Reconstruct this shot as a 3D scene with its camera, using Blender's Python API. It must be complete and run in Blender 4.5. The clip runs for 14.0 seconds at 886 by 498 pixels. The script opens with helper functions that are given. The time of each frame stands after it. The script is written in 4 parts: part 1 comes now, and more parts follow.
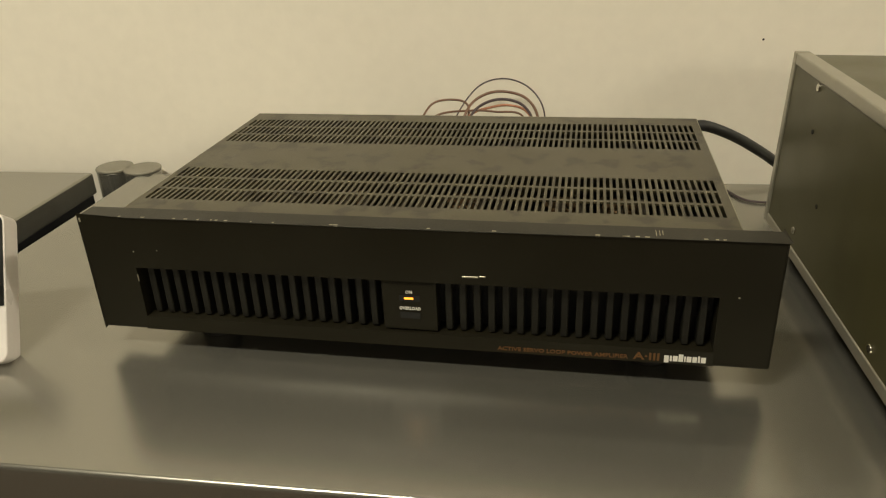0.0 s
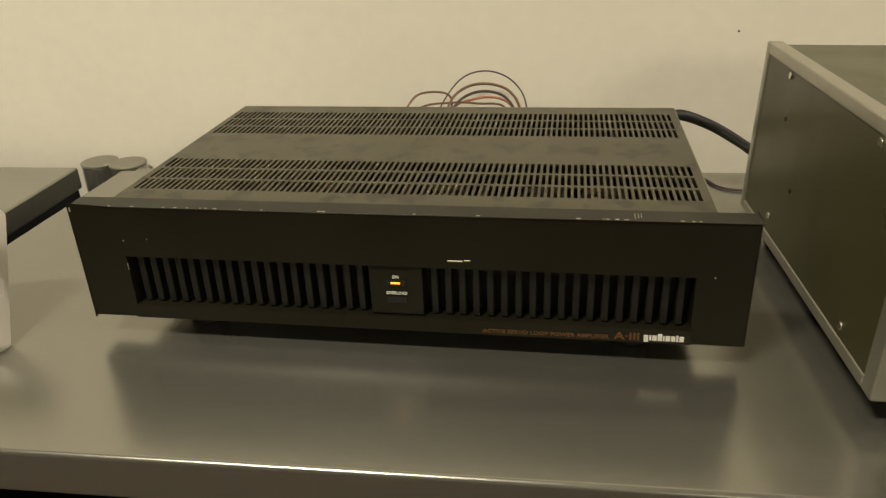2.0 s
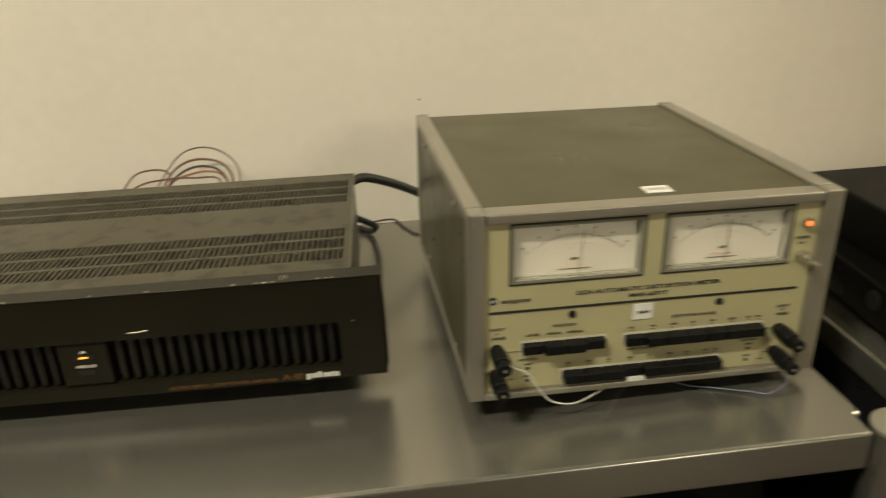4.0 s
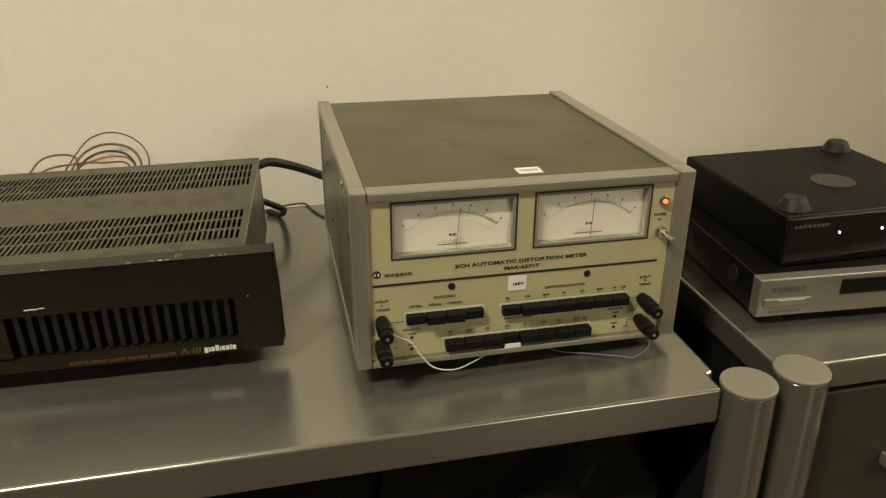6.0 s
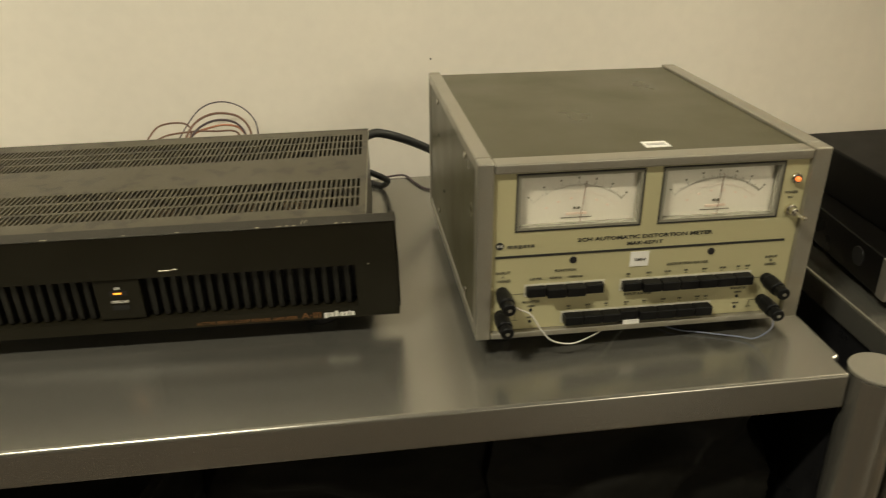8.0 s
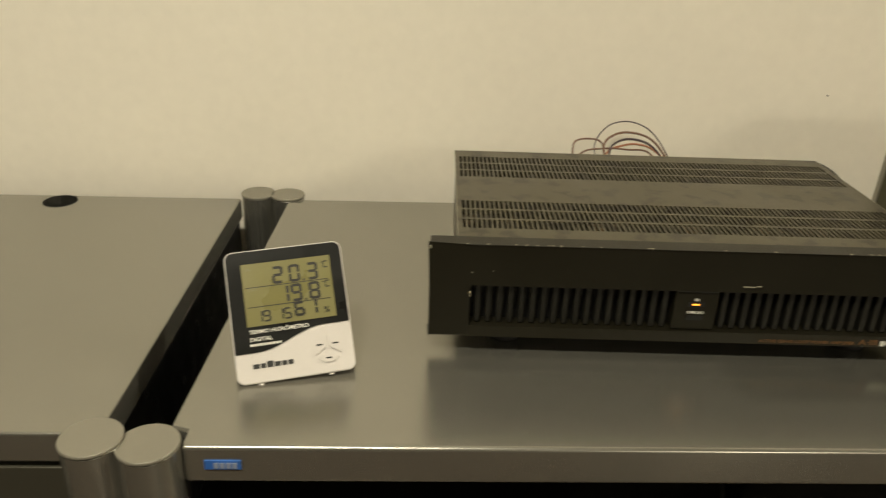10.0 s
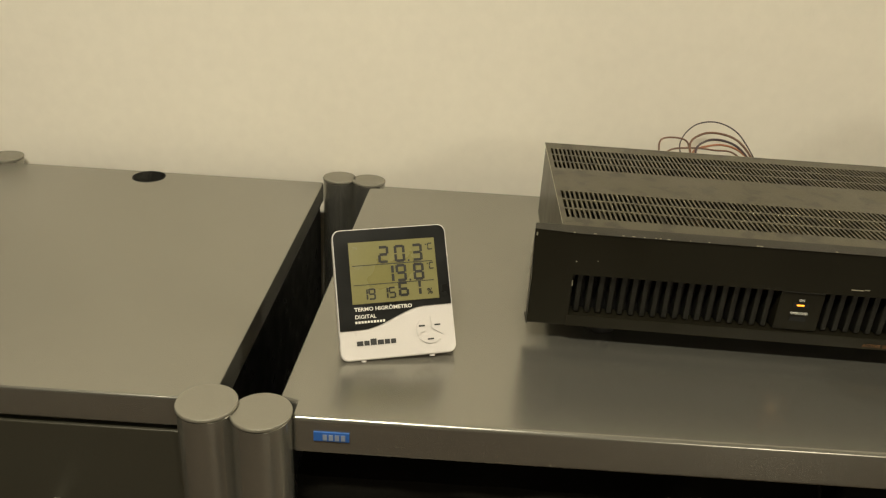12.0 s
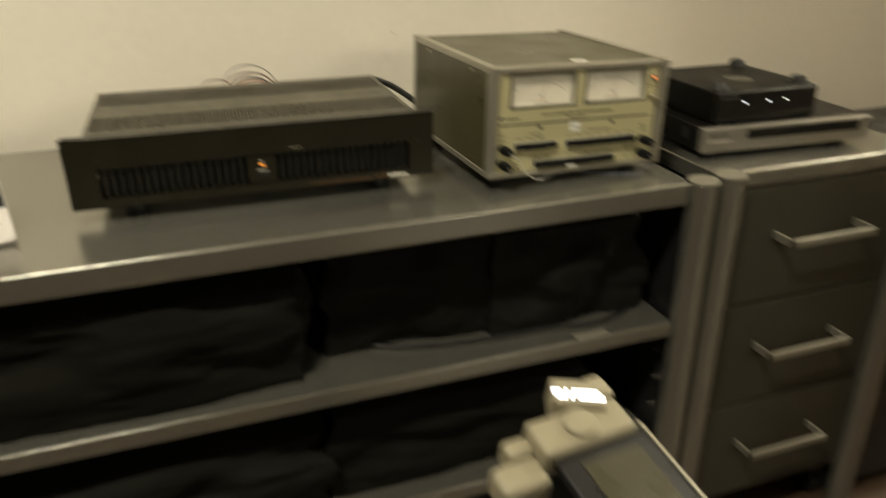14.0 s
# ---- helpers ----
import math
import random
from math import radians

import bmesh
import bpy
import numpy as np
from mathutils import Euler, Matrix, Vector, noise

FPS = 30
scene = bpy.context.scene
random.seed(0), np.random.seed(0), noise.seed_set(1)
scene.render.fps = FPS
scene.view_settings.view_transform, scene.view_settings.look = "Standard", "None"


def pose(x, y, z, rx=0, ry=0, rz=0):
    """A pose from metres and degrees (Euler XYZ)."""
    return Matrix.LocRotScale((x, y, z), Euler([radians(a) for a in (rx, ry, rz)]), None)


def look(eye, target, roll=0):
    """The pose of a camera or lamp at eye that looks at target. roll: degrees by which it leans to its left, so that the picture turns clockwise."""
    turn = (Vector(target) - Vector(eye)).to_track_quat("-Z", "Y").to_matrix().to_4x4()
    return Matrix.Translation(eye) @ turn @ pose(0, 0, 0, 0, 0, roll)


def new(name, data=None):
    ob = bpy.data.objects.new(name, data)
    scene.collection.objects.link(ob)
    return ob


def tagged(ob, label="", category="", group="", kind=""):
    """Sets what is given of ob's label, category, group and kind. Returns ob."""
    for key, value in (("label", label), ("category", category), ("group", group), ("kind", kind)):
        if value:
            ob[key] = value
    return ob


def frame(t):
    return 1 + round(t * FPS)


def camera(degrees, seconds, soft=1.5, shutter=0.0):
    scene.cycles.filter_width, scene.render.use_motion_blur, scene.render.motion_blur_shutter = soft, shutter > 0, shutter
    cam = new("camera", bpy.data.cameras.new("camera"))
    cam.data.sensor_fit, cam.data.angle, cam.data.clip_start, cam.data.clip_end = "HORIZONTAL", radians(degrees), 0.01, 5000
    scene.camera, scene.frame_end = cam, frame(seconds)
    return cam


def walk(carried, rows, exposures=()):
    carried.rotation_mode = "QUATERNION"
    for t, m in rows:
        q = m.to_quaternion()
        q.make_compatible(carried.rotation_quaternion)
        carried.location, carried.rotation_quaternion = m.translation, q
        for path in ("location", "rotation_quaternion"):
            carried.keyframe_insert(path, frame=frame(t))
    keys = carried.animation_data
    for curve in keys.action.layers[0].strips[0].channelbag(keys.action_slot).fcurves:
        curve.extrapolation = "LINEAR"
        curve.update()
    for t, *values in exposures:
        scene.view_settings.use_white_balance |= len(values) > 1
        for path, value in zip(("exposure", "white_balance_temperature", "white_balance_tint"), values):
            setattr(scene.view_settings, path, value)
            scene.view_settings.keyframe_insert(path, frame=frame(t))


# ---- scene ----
cam = camera(60.5, 14.0, soft=1.2, shutter=0.55)
PATH = [
    (0, (0.5306, -0.3208, 1.0678), (0.1954, 1.6561, 0.1154), -2.40),
    (0.5, (0.5284, -0.3197, 1.0689), (0.1920, 1.6528, 0.1088), -2.90),
    (1, (0.5295, -0.3208, 1.0678), (0.1898, 1.6495, 0.1021), -2.90),
    (1.5, (0.5306, -0.3252, 1.0678), (0.2076, 1.6461, 0.1010), -2.70),
    (2, (0.5317, -0.3363, 1.0656), (0.2431, 1.6439, 0.1055), -2.40),
    (2.5, (0.5539, -0.3519, 1.0623), (0.3252, 1.6350, 0.0999), -2.60),
    (3, (0.5683, -0.3674, 1.0700), (0.3896, 1.6239, 0.1055), -3.00),
    (3.5, (0.6161, -0.3885, 1.0922), (0.5916, 1.6439, 0.1976), -3.70),
    (4, (0.6627, -0.4251, 1.1189), (0.8758, 1.6028, 0.2409), -2.70),
    (4.2, (0.6760, -0.4385, 1.1244), (0.9502, 1.5818, 0.2453), -2.40),
    (6.3, (0.7004, -0.4762, 1.1244), (1.0811, 1.5118, 0.2120), -1.20),
    (6.5, (0.6949, -0.4784, 1.1244), (1.0379, 1.5174, 0.2142), -1.50),
    (7, (0.6849, -0.4795, 1.1300), (0.9979, 1.5174, 0.2131), -1.60),
    (7.5, (0.6738, -0.4729, 1.1300), (0.9069, 1.5351, 0.2131), -1.80),
    (8, (0.6527, -0.4684, 1.1222), (0.8447, 1.5207, 0.1543), -1.90),
    (8.5, (0.5417, -0.4684, 1.1333), (0.7692, 1.5185, 0.1721), -0.50),
    (9, (0.3541, -0.4695, 1.1366), (0.5572, 1.5307, 0.1943), 1.80),
    (9.2, (0.3041, -0.4662, 1.1400), (0.4806, 1.5473, 0.2209), 1.80),
    (11.5, (0.1110, -0.4618, 1.1167), (0.1021, 1.5551, 0.1909), 3.30),
    (12, (0.1110, -0.4718, 1.1200), (0.1032, 1.5473, 0.1954), 3.60),
    (12.5, (0.1265, -0.5006, 1.1300), (0.1865, 1.5185, 0.2109), 3.50),
    (13, (0.1820, -0.5683, 1.1566), (0.4029, 1.4719, 0.3097), 2.40),
    (13.5, (0.2609, -0.7015, 1.1666), (0.7382, 1.3076, 0.3519), 0.60),
    (13.6, (0.2720, -0.7348, 1.1555), (0.7792, 1.2643, 0.3352), -0.30),
    (13.8, (0.3041, -0.8059, 1.1400), (0.8924, 1.1588, 0.2908), -0.70),
    (13.9, (0.3186, -0.8425, 1.1333), (0.9479, 1.0978, 0.2564), -0.50),
    (14, (0.3286, -0.8702, 1.1266), (1.0090, 1.0356, 0.2131), -0.30),
]
EXPOSURES = ()
walk(cam, [(t, look(eye, target, roll)) for t, eye, target, roll in PATH], EXPOSURES)

# The plan below is drawn in units of S metres; part() and root() turn it into metres.
S = 1.11

# ---------------------------------------------------------------- light
world = bpy.data.worlds.new("world")
scene.world = world
world.use_nodes = True
world.node_tree.nodes["Background"].inputs[0].default_value = (1.0, 0.82, 0.58, 1)
world.node_tree.nodes["Background"].inputs[1].default_value = 0.02


# a ceiling batten above the viewer; two pendant globes, one deep in the room, one far along the wall that throws the crisp shadows
BATTEN = (-0.18, -0.85, 2.565)
tube_lamp = bpy.data.lights.new("ceiling_batten_tube", "AREA")
tube_lamp.shape, tube_lamp.size, tube_lamp.size_y = "RECTANGLE", 0.60, 0.09
tube_lamp.energy, tube_lamp.color = 45.0, (1.0, 0.925, 0.715)
new("ceiling_batten_tube", tube_lamp).matrix_world = look(BATTEN, (BATTEN[0], BATTEN[1] + 0.05, 0.0))
GLOBES = ((2.72, -5.00, 2.35, 120.0, 0.26), (3.06, 0.06, 2.42, 115.0, 0.05))
for x, y, z, watts, rad in GLOBES:
    bulb = bpy.data.lights.new("globe_lamp_bulb", "POINT")
    bulb.energy, bulb.shadow_soft_size, bulb.color = watts, rad, (1.0, 0.925, 0.715)
    new("globe_lamp_bulb", bulb).location = (x, y, z)

# ---------------------------------------------------------------- materials


def material(name, colour, rough=0.5, metal=0.0, var=0.12, scale=30.0, fine=400.0, bump=0.0, bscale=300.0,
             rvar=0.1, stain=None, stain_amount=0.0, stain_scale=6.0, stain_edge=(0.52, 0.70), spec=0.5, stretch=(1, 1, 1)):
    """Principled surface with variation at two scales, relief, and optional stains."""
    m = bpy.data.materials.new(name)
    m.use_nodes = True
    nt = m.node_tree
    N, L = nt.nodes, nt.links
    p = N["Principled BSDF"]
    p.inputs["Metallic"].default_value = metal
    p.inputs["Specular IOR Level"].default_value = spec
    tc = N.new("ShaderNodeTexCoord")
    mp = N.new("ShaderNodeMapping")
    mp.inputs["Scale"].default_value = stretch
    L.new(tc.outputs["Object"], mp.inputs["Vector"])

    def noise_node(sc, detail=4):
        n = N.new("ShaderNodeTexNoise")
        n.inputs["Scale"].default_value, n.inputs["Detail"].default_value = sc, detail
        L.new(mp.outputs["Vector"], n.inputs["Vector"])
        return n

    big, small = noise_node(scale), noise_node(fine, 2)
    add = N.new("ShaderNodeMath")
    add.operation = "ADD"
    L.new(big.outputs["Fac"], add.inputs[0])
    L.new(small.outputs["Fac"], add.inputs[1])
    ramp = N.new("ShaderNodeMapRange")
    ramp.inputs["From Min"].default_value, ramp.inputs["From Max"].default_value = 0.6, 1.4
    ramp.inputs["To Min"].default_value, ramp.inputs["To Max"].default_value = 1 - var, 1 + var
    L.new(add.outputs[0], ramp.inputs["Value"])
    mul = N.new("ShaderNodeMix")
    mul.data_type, mul.blend_type = "RGBA", "MULTIPLY"
    mul.inputs[0].default_value = 1.0
    mul.inputs[6].default_value = (*colour, 1)
    L.new(ramp.outputs[0], mul.inputs[7])
    out = mul.outputs[2]
    if stain:
        sn = noise_node(stain_scale, 8)
        sr = N.new("ShaderNodeMapRange")
        sr.inputs["From Min"].default_value, sr.inputs["From Max"].default_value = stain_edge
        sr.inputs["To Max"].default_value = stain_amount
        L.new(sn.outputs["Fac"], sr.inputs["Value"])
        mx = N.new("ShaderNodeMix")
        mx.data_type = "RGBA"
        L.new(sr.outputs[0], mx.inputs[0])
        L.new(out, mx.inputs[6])
        mx.inputs[7].default_value = (*stain, 1)
        out = mx.outputs[2]
    L.new(out, p.inputs["Base Color"])
    rr = N.new("ShaderNodeMapRange")
    rr.inputs["From Min"].default_value, rr.inputs["From Max"].default_value = 0.3, 0.7
    rr.inputs["To Min"].default_value, rr.inputs["To Max"].default_value = max(0.02, rough - rvar), min(1, rough + rvar)
    L.new(big.outputs["Fac"], rr.inputs["Value"])
    L.new(rr.outputs[0], p.inputs["Roughness"])
    if bump:
        b = N.new("ShaderNodeBump")
        b.inputs["Strength"].default_value, b.inputs["Distance"].default_value = bump, 0.001
        bn = noise_node(bscale, 3)
        L.new(bn.outputs["Fac"], b.inputs["Height"])
        L.new(b.outputs[0], p.inputs["Normal"])
    return m


def glow(name, colour, strength):
    m = bpy.data.materials.new(name)
    m.use_nodes = True
    p = m.node_tree.nodes["Principled BSDF"]
    p.inputs["Base Color"].default_value = (*colour, 1)
    p.inputs["Emission Color"].default_value = (*colour, 1)
    p.inputs["Emission Strength"].default_value = strength
    return m


def glass(name, colour=(1, 1, 1), rough=0.02):
    m = bpy.data.materials.new(name)
    m.use_nodes = True
    p = m.node_tree.nodes["Principled BSDF"]
    p.inputs["Base Color"].default_value = (*colour, 1)
    p.inputs["Transmission Weight"].default_value = 1.0
    p.inputs["Roughness"].default_value = rough
    p.inputs["IOR"].default_value = 1.2
    return m


# dark tone for the unseen walls, chosen to weaken light bounced in the room
DIM_WALL = material("dim_wall_paint", (0.20, 0.175, 0.14), 0.8, 0, 0.05, 3.0, 60.0, 0.15, 120.0, 0.05)
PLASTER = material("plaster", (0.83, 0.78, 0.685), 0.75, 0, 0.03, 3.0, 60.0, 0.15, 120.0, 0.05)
CEIL = material("ceiling_paint", (0.60, 0.58, 0.53), 0.8, 0, 0.03, 3.0, 60.0)
FLOORWOOD = material("floor_wood", (0.066, 0.042, 0.026), 0.4, 0, 0.25, 4.0, 60.0, 0.1, 80.0, 0.08, stretch=(1, 8, 1))
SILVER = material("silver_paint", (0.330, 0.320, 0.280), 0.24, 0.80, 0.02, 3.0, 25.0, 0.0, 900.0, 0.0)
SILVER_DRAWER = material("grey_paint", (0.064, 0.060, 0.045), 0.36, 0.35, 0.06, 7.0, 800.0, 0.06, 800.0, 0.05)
CAP = material("cap_plastic", (0.22, 0.205, 0.165), 0.5, 0.2, 0.06, 40.0, 900.0, 0.1, 700.0)
# same amplifier paint twice: the front's shade is put into this darker colour
AMP_SHADED = material("amp_paint_shaded", (0.0142, 0.0125, 0.0073), 0.38, 0.1, 0.10, 14.0, 900.0, 0.12, 1500.0, 0.06,
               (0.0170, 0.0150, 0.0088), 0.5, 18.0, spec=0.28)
# the lighter copy, with the light on lid and body in its colour, plus stains
AMP_LIT = material("amp_paint_lit", (0.072, 0.063, 0.037), 0.36, 0.3, 0.10, 14.0, 900.0, 0.12, 1500.0, 0.06,
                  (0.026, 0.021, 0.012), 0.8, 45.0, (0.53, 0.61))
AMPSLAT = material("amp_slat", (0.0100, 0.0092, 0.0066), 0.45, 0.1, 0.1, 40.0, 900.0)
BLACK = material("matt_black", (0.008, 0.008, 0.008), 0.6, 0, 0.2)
BLACKPL = material("black_plastic", (0.012, 0.012, 0.013), 0.35, 0, 0.2, 40.0, 800.0, 0.08, 900.0)
HEATSINK = material("heat_sink", (0.03, 0.024, 0.016), 0.5, 0.4, 0.3, 40.0)
COPPER = material("copper", (0.16, 0.10, 0.05), 0.4, 0.6, 0.25, 60.0)
CHIP = material("bare_metal_chip", (0.42, 0.385, 0.29), 0.4, 0.5, 0.2, 400.0)
EDGE_GLINT = material("edge_glint_metal", (0.34, 0.32, 0.25), 0.4, 0.5, 0.5, 60.0, 300.0)
WHITEINK = material("white_ink", (0.72, 0.70, 0.64), 0.6)
ORANGEINK = material("orange_ink", (0.12, 0.052, 0.011), 0.6)
BLACKINK = material("black_ink", (0.02, 0.02, 0.018), 0.6)
GREYINK = material("grey_ink", (0.10, 0.094, 0.062), 0.6)
REDINK = material("red_ink", (0.56, 0.43, 0.33), 0.7)
ALU = material("satin_aluminium", (0.37, 0.352, 0.295), 0.34, 0.66, 0.06, 20.0, 700.0, 0.06, 600.0, 0.06,
               (0.34, 0.29, 0.2), 0.35, 30.0)
OLIVE = material("olive_enamel", (0.062, 0.057, 0.024), 0.33, 0.05, 0.07, 12.0, 1200.0, 0.05, 1400.0, 0.06,
                 (0.048, 0.044, 0.018), 0.5, 12.0, spec=0.4)
PANEL = material("cream_panel", (0.49, 0.455, 0.265), 0.42, 0.05, 0.04, 18.0, 900.0, 0.05, 900.0)
DIAL = material("dial_paper", (0.52, 0.49, 0.40), 0.7, 0, 0.03, 30.0, 600.0)
PAPER = material("paper", (0.8, 0.79, 0.74), 0.7, 0, 0.03)
BLUE = material("blue_label", (0.03, 0.12, 0.42), 0.35, 0, 0.1)
WHITEPL = material("white_plastic", (0.61, 0.575, 0.55), 0.35, 0, 0.03, 30.0, 700.0, 0.04, 700.0)
WHITEWIRE = material("white_wire", (0.55, 0.53, 0.48), 0.5, 0, 0.05)
BLUEWIRE = material("blue_wire", (0.16, 0.18, 0.26), 0.5, 0, 0.05)
BROWNWIRE = material("brown_wire", (0.16, 0.085, 0.055), 0.45, 0, 0.2, 60.0)
DARKWIRE = material("dark_wire", (0.06, 0.04, 0.045), 0.45, 0, 0.2, 60.0)
LCD = material("lcd", (0.185, 0.170, 0.064), 0.3, 0, 0.05, 20.0, 500.0)
LCDINK = material("lcd_segment", (0.010, 0.009, 0.006), 0.4, 0, 0.1)
LCDFAINT = material("lcd_faint", (0.2, 0.19, 0.1), 0.4, 0, 0.1)
BEZEL = material("bezel_gloss", (0.009, 0.009, 0.008), 0.34, 0, 0.1, spec=0.2)
DVDSILVER = material("brushed_silver", (0.32, 0.30, 0.265), 0.36, 0.7, 0.06, 20.0, 500.0, 0.05, 400.0, 0.05, stretch=(1, 20, 20))
DVDTOP = material("dark_steel", (0.007, 0.0064, 0.0056), 0.30, 0.1, 0.1, 20.0, 900.0, 0.06, 1300.0, 0.05, spec=0.14)
BOXBLACK = material("box_black", (0.004, 0.0036, 0.003), 0.42, 0, 0.15, 20.0, 900.0, 0.05, 1300.0, 0.05, spec=0.10)
GLOSSBLACK = material("gloss_black", (0.006, 0.006, 0.006), 0.1, 0, 0.1)
RUBBER = material("rubber", (0.005, 0.0048, 0.0045), 0.6, 0, 0.2)
CLOTH = material("black_cloth", (0.0040, 0.0034, 0.0018), 0.9, 0, 0.3, 9.0, 220.0, 0.3, 260.0, 0.08, spec=0.2)
BAG = material("black_bag", (0.0045, 0.004, 0.0024), 0.8, 0, 0.3, 12.0, 200.0, 0.3, 120.0, 0.10, spec=0.2)
CREAMPL = material("cream_plastic", (0.27, 0.24, 0.165), 0.45, 0, 0.05, 30.0, 600.0)
KEYBLACK = material("key_black", (0.005, 0.005, 0.005), 0.45, 0, 0.2, 40.0, 800.0, spec=0.2)
BEZELGREY = material("bezel_grey", (0.23, 0.22, 0.17), 0.5, 0, 0.05)
CHROME = material("chrome", (0.72, 0.69, 0.62), 0.16, 1.0, 0.05)
CLEAR = glass("clear_glass")
AMBER = glow("amber_led", (1.0, 0.34, 0.03), 2.0)
NEON = glow("neon_lamp", (1.0, 0.24, 0.05), 1.0)
# for the box's status lights and the painted reflections on the gadget's hood
WHITEGLOW = glow("white_glow", (0.95, 0.97, 1.0), 5.0)

# ---------------------------------------------------------------- helpers for building


def root(name, m=None, label="", category="", group="", kind=""):
    """A thing: an Empty at its base, at the pose m of the plan."""
    ob = new(name)
    ob.empty_display_size = 0.02
    if m is not None:
        m = m.copy()
        m.translation *= S
        ob.matrix_world = m
    return tagged(ob, label, category, group, kind)


def soften(me, limit=math.cos(radians(50))):
    """Smooth shading with normals weighted by face area, so that flat faces stay flat and only rounded edges bend the light."""
    polys = me.polygons
    polys.foreach_set("use_smooth", [True] * len(polys))
    around = [[] for _ in me.vertices]
    nor = [p.normal.copy() for p in polys]
    size = [p.area for p in polys]
    for p in polys:
        for v in p.vertices:
            around[v].append(p.index)
    out = []
    for p in polys:
        n0 = nor[p.index]
        for v in p.vertices:
            n = Vector()
            for k in around[v]:
                if nor[k].dot(n0) > limit:
                    n += nor[k] * size[k]
            out.append(n.normalized() if n.length > 1e-12 else n0)
    me.normals_split_custom_set(out)


def mesh_of(name, bm, mat, smooth=False):
    me = bpy.data.meshes.new(name)
    bmesh.ops.recalc_face_normals(bm, faces=bm.faces)
    bmesh.ops.scale(bm, vec=(S, S, S), verts=bm.verts)
    bm.to_mesh(me)
    bm.free()
    for mt in (mat if isinstance(mat, (list, tuple)) else [mat]):
        me.materials.append(mt)
    if smooth:
        soften(me)
    return me


def part(name, bm, mat, parent=None, label="", smooth=False, m=None):
    ob = new(name, mesh_of(name, bm, mat, smooth))
    if parent is not None:
        ob.parent = parent
    if m is not None:
        m = m.copy()
        m.translation *= S
        ob.matrix_local = m
    if label:
        ob["label"] = label
    return ob


def thing(name, bm, mat, label="", category="", group="", kind="", smooth=False, m=None):
    return tagged(part(name, bm, mat, None, "", smooth, m), label, category, group, kind)


def box(x0, x1, y0, y1, z0, z1, r=0.0, seg=2, bm=None):
    """A box, with its edges rounded by r."""
    own = bmesh.new()
    bmesh.ops.create_cube(own, size=1.0)
    for v in own.verts:
        v.co = Vector((x0 + (v.co.x + 0.5) * (x1 - x0), y0 + (v.co.y + 0.5) * (y1 - y0), z0 + (v.co.z + 0.5) * (z1 - z0)))
    if r > 0:
        bmesh.ops.bevel(own, geom=own.edges[:], offset=r, segments=seg, profile=0.5, affect="EDGES")
    return merge(bm, own)


def merge(bm, own):
    if bm is None:
        return own
    tmp = bpy.data.meshes.new("tmp")
    own.to_mesh(tmp)
    own.free()
    bm.from_mesh(tmp)
    bpy.data.meshes.remove(tmp)
    return bm


def cyl(at, r, h, axis="z", n=24, r2=None, bevel=0.0, bm=None):
    """A cylinder or cone that starts at `at` and runs h along the axis."""
    own = bmesh.new()
    bmesh.ops.create_cone(own, cap_ends=True, segments=n, radius1=r, radius2=r if r2 is None else r2, depth=h)
    bmesh.ops.translate(own, vec=(0, 0, h / 2), verts=own.verts)
    if bevel:
        caps = [e for e in own.edges if abs(e.verts[0].co.z - e.verts[1].co.z) < 1e-6]
        bmesh.ops.bevel(own, geom=caps, offset=bevel, segments=2, profile=0.5, affect="EDGES")
    turn = {"z": Matrix(), "x": Matrix.Rotation(radians(90), 4, "Y"), "-y": Matrix.Rotation(radians(90), 4, "X"),
            "y": Matrix.Rotation(radians(-90), 4, "X")}[axis]
    bmesh.ops.transform(own, matrix=Matrix.Translation(at) @ turn, verts=own.verts)
    return merge(bm, own)


def prism(outline, z0, z1, bm=None, r=0.0):
    """An upright prism over an outline of (x, y)."""
    own = bmesh.new()
    lo = [own.verts.new((x, y, z0)) for x, y in outline]
    f = own.faces.new(lo)
    ext = bmesh.ops.extrude_face_region(own, geom=[f])
    bmesh.ops.translate(own, vec=(0, 0, z1 - z0), verts=[v for v in ext["geom"] if isinstance(v, bmesh.types.BMVert)])
    if r:
        bmesh.ops.bevel(own, geom=own.edges[:], offset=r, segments=3, profile=0.5, affect="EDGES")
    return merge(bm, own)


def smooth_path(pts, steps=8):
    pts = [Vector(p) for p in pts]
    q = [2 * pts[0] - pts[1]] + pts + [2 * pts[-1] - pts[-2]]
    out = []
    for i in range(1, len(q) - 2):
        a, b, c, d = q[i - 1], q[i], q[i + 1], q[i + 2]
        for k in range(steps):
            t = k / steps
            out.append(0.5 * (2 * b + (c - a) * t + (2 * a - 5 * b + 4 * c - d) * t * t + (3 * b - a - 3 * c + d) * t ** 3))
    return out + [pts[-1]]


def tube(pts, r, n=8, steps=8, bm=None):
    """A round cable through the points."""
    own = bmesh.new()
    path = smooth_path(pts, steps)
    rings = []
    up = Vector((0.13, 0.31, 0.94))
    for i, p in enumerate(path):
        d = (path[min(i + 1, len(path) - 1)] - path[max(i - 1, 0)]).normalized()
        a = d.cross(up).normalized()
        b = d.cross(a)
        rings.append([own.verts.new(p + r * (math.cos(2 * math.pi * k / n) * a + math.sin(2 * math.pi * k / n) * b)) for k in range(n)])
    for u, v in zip(rings, rings[1:]):
        for k in range(n):
            own.faces.new((u[k], u[(k + 1) % n], v[(k + 1) % n], v[k]))
    own.faces.new(rings[0])
    own.faces.new(rings[-1][::-1])
    return merge(bm, own)


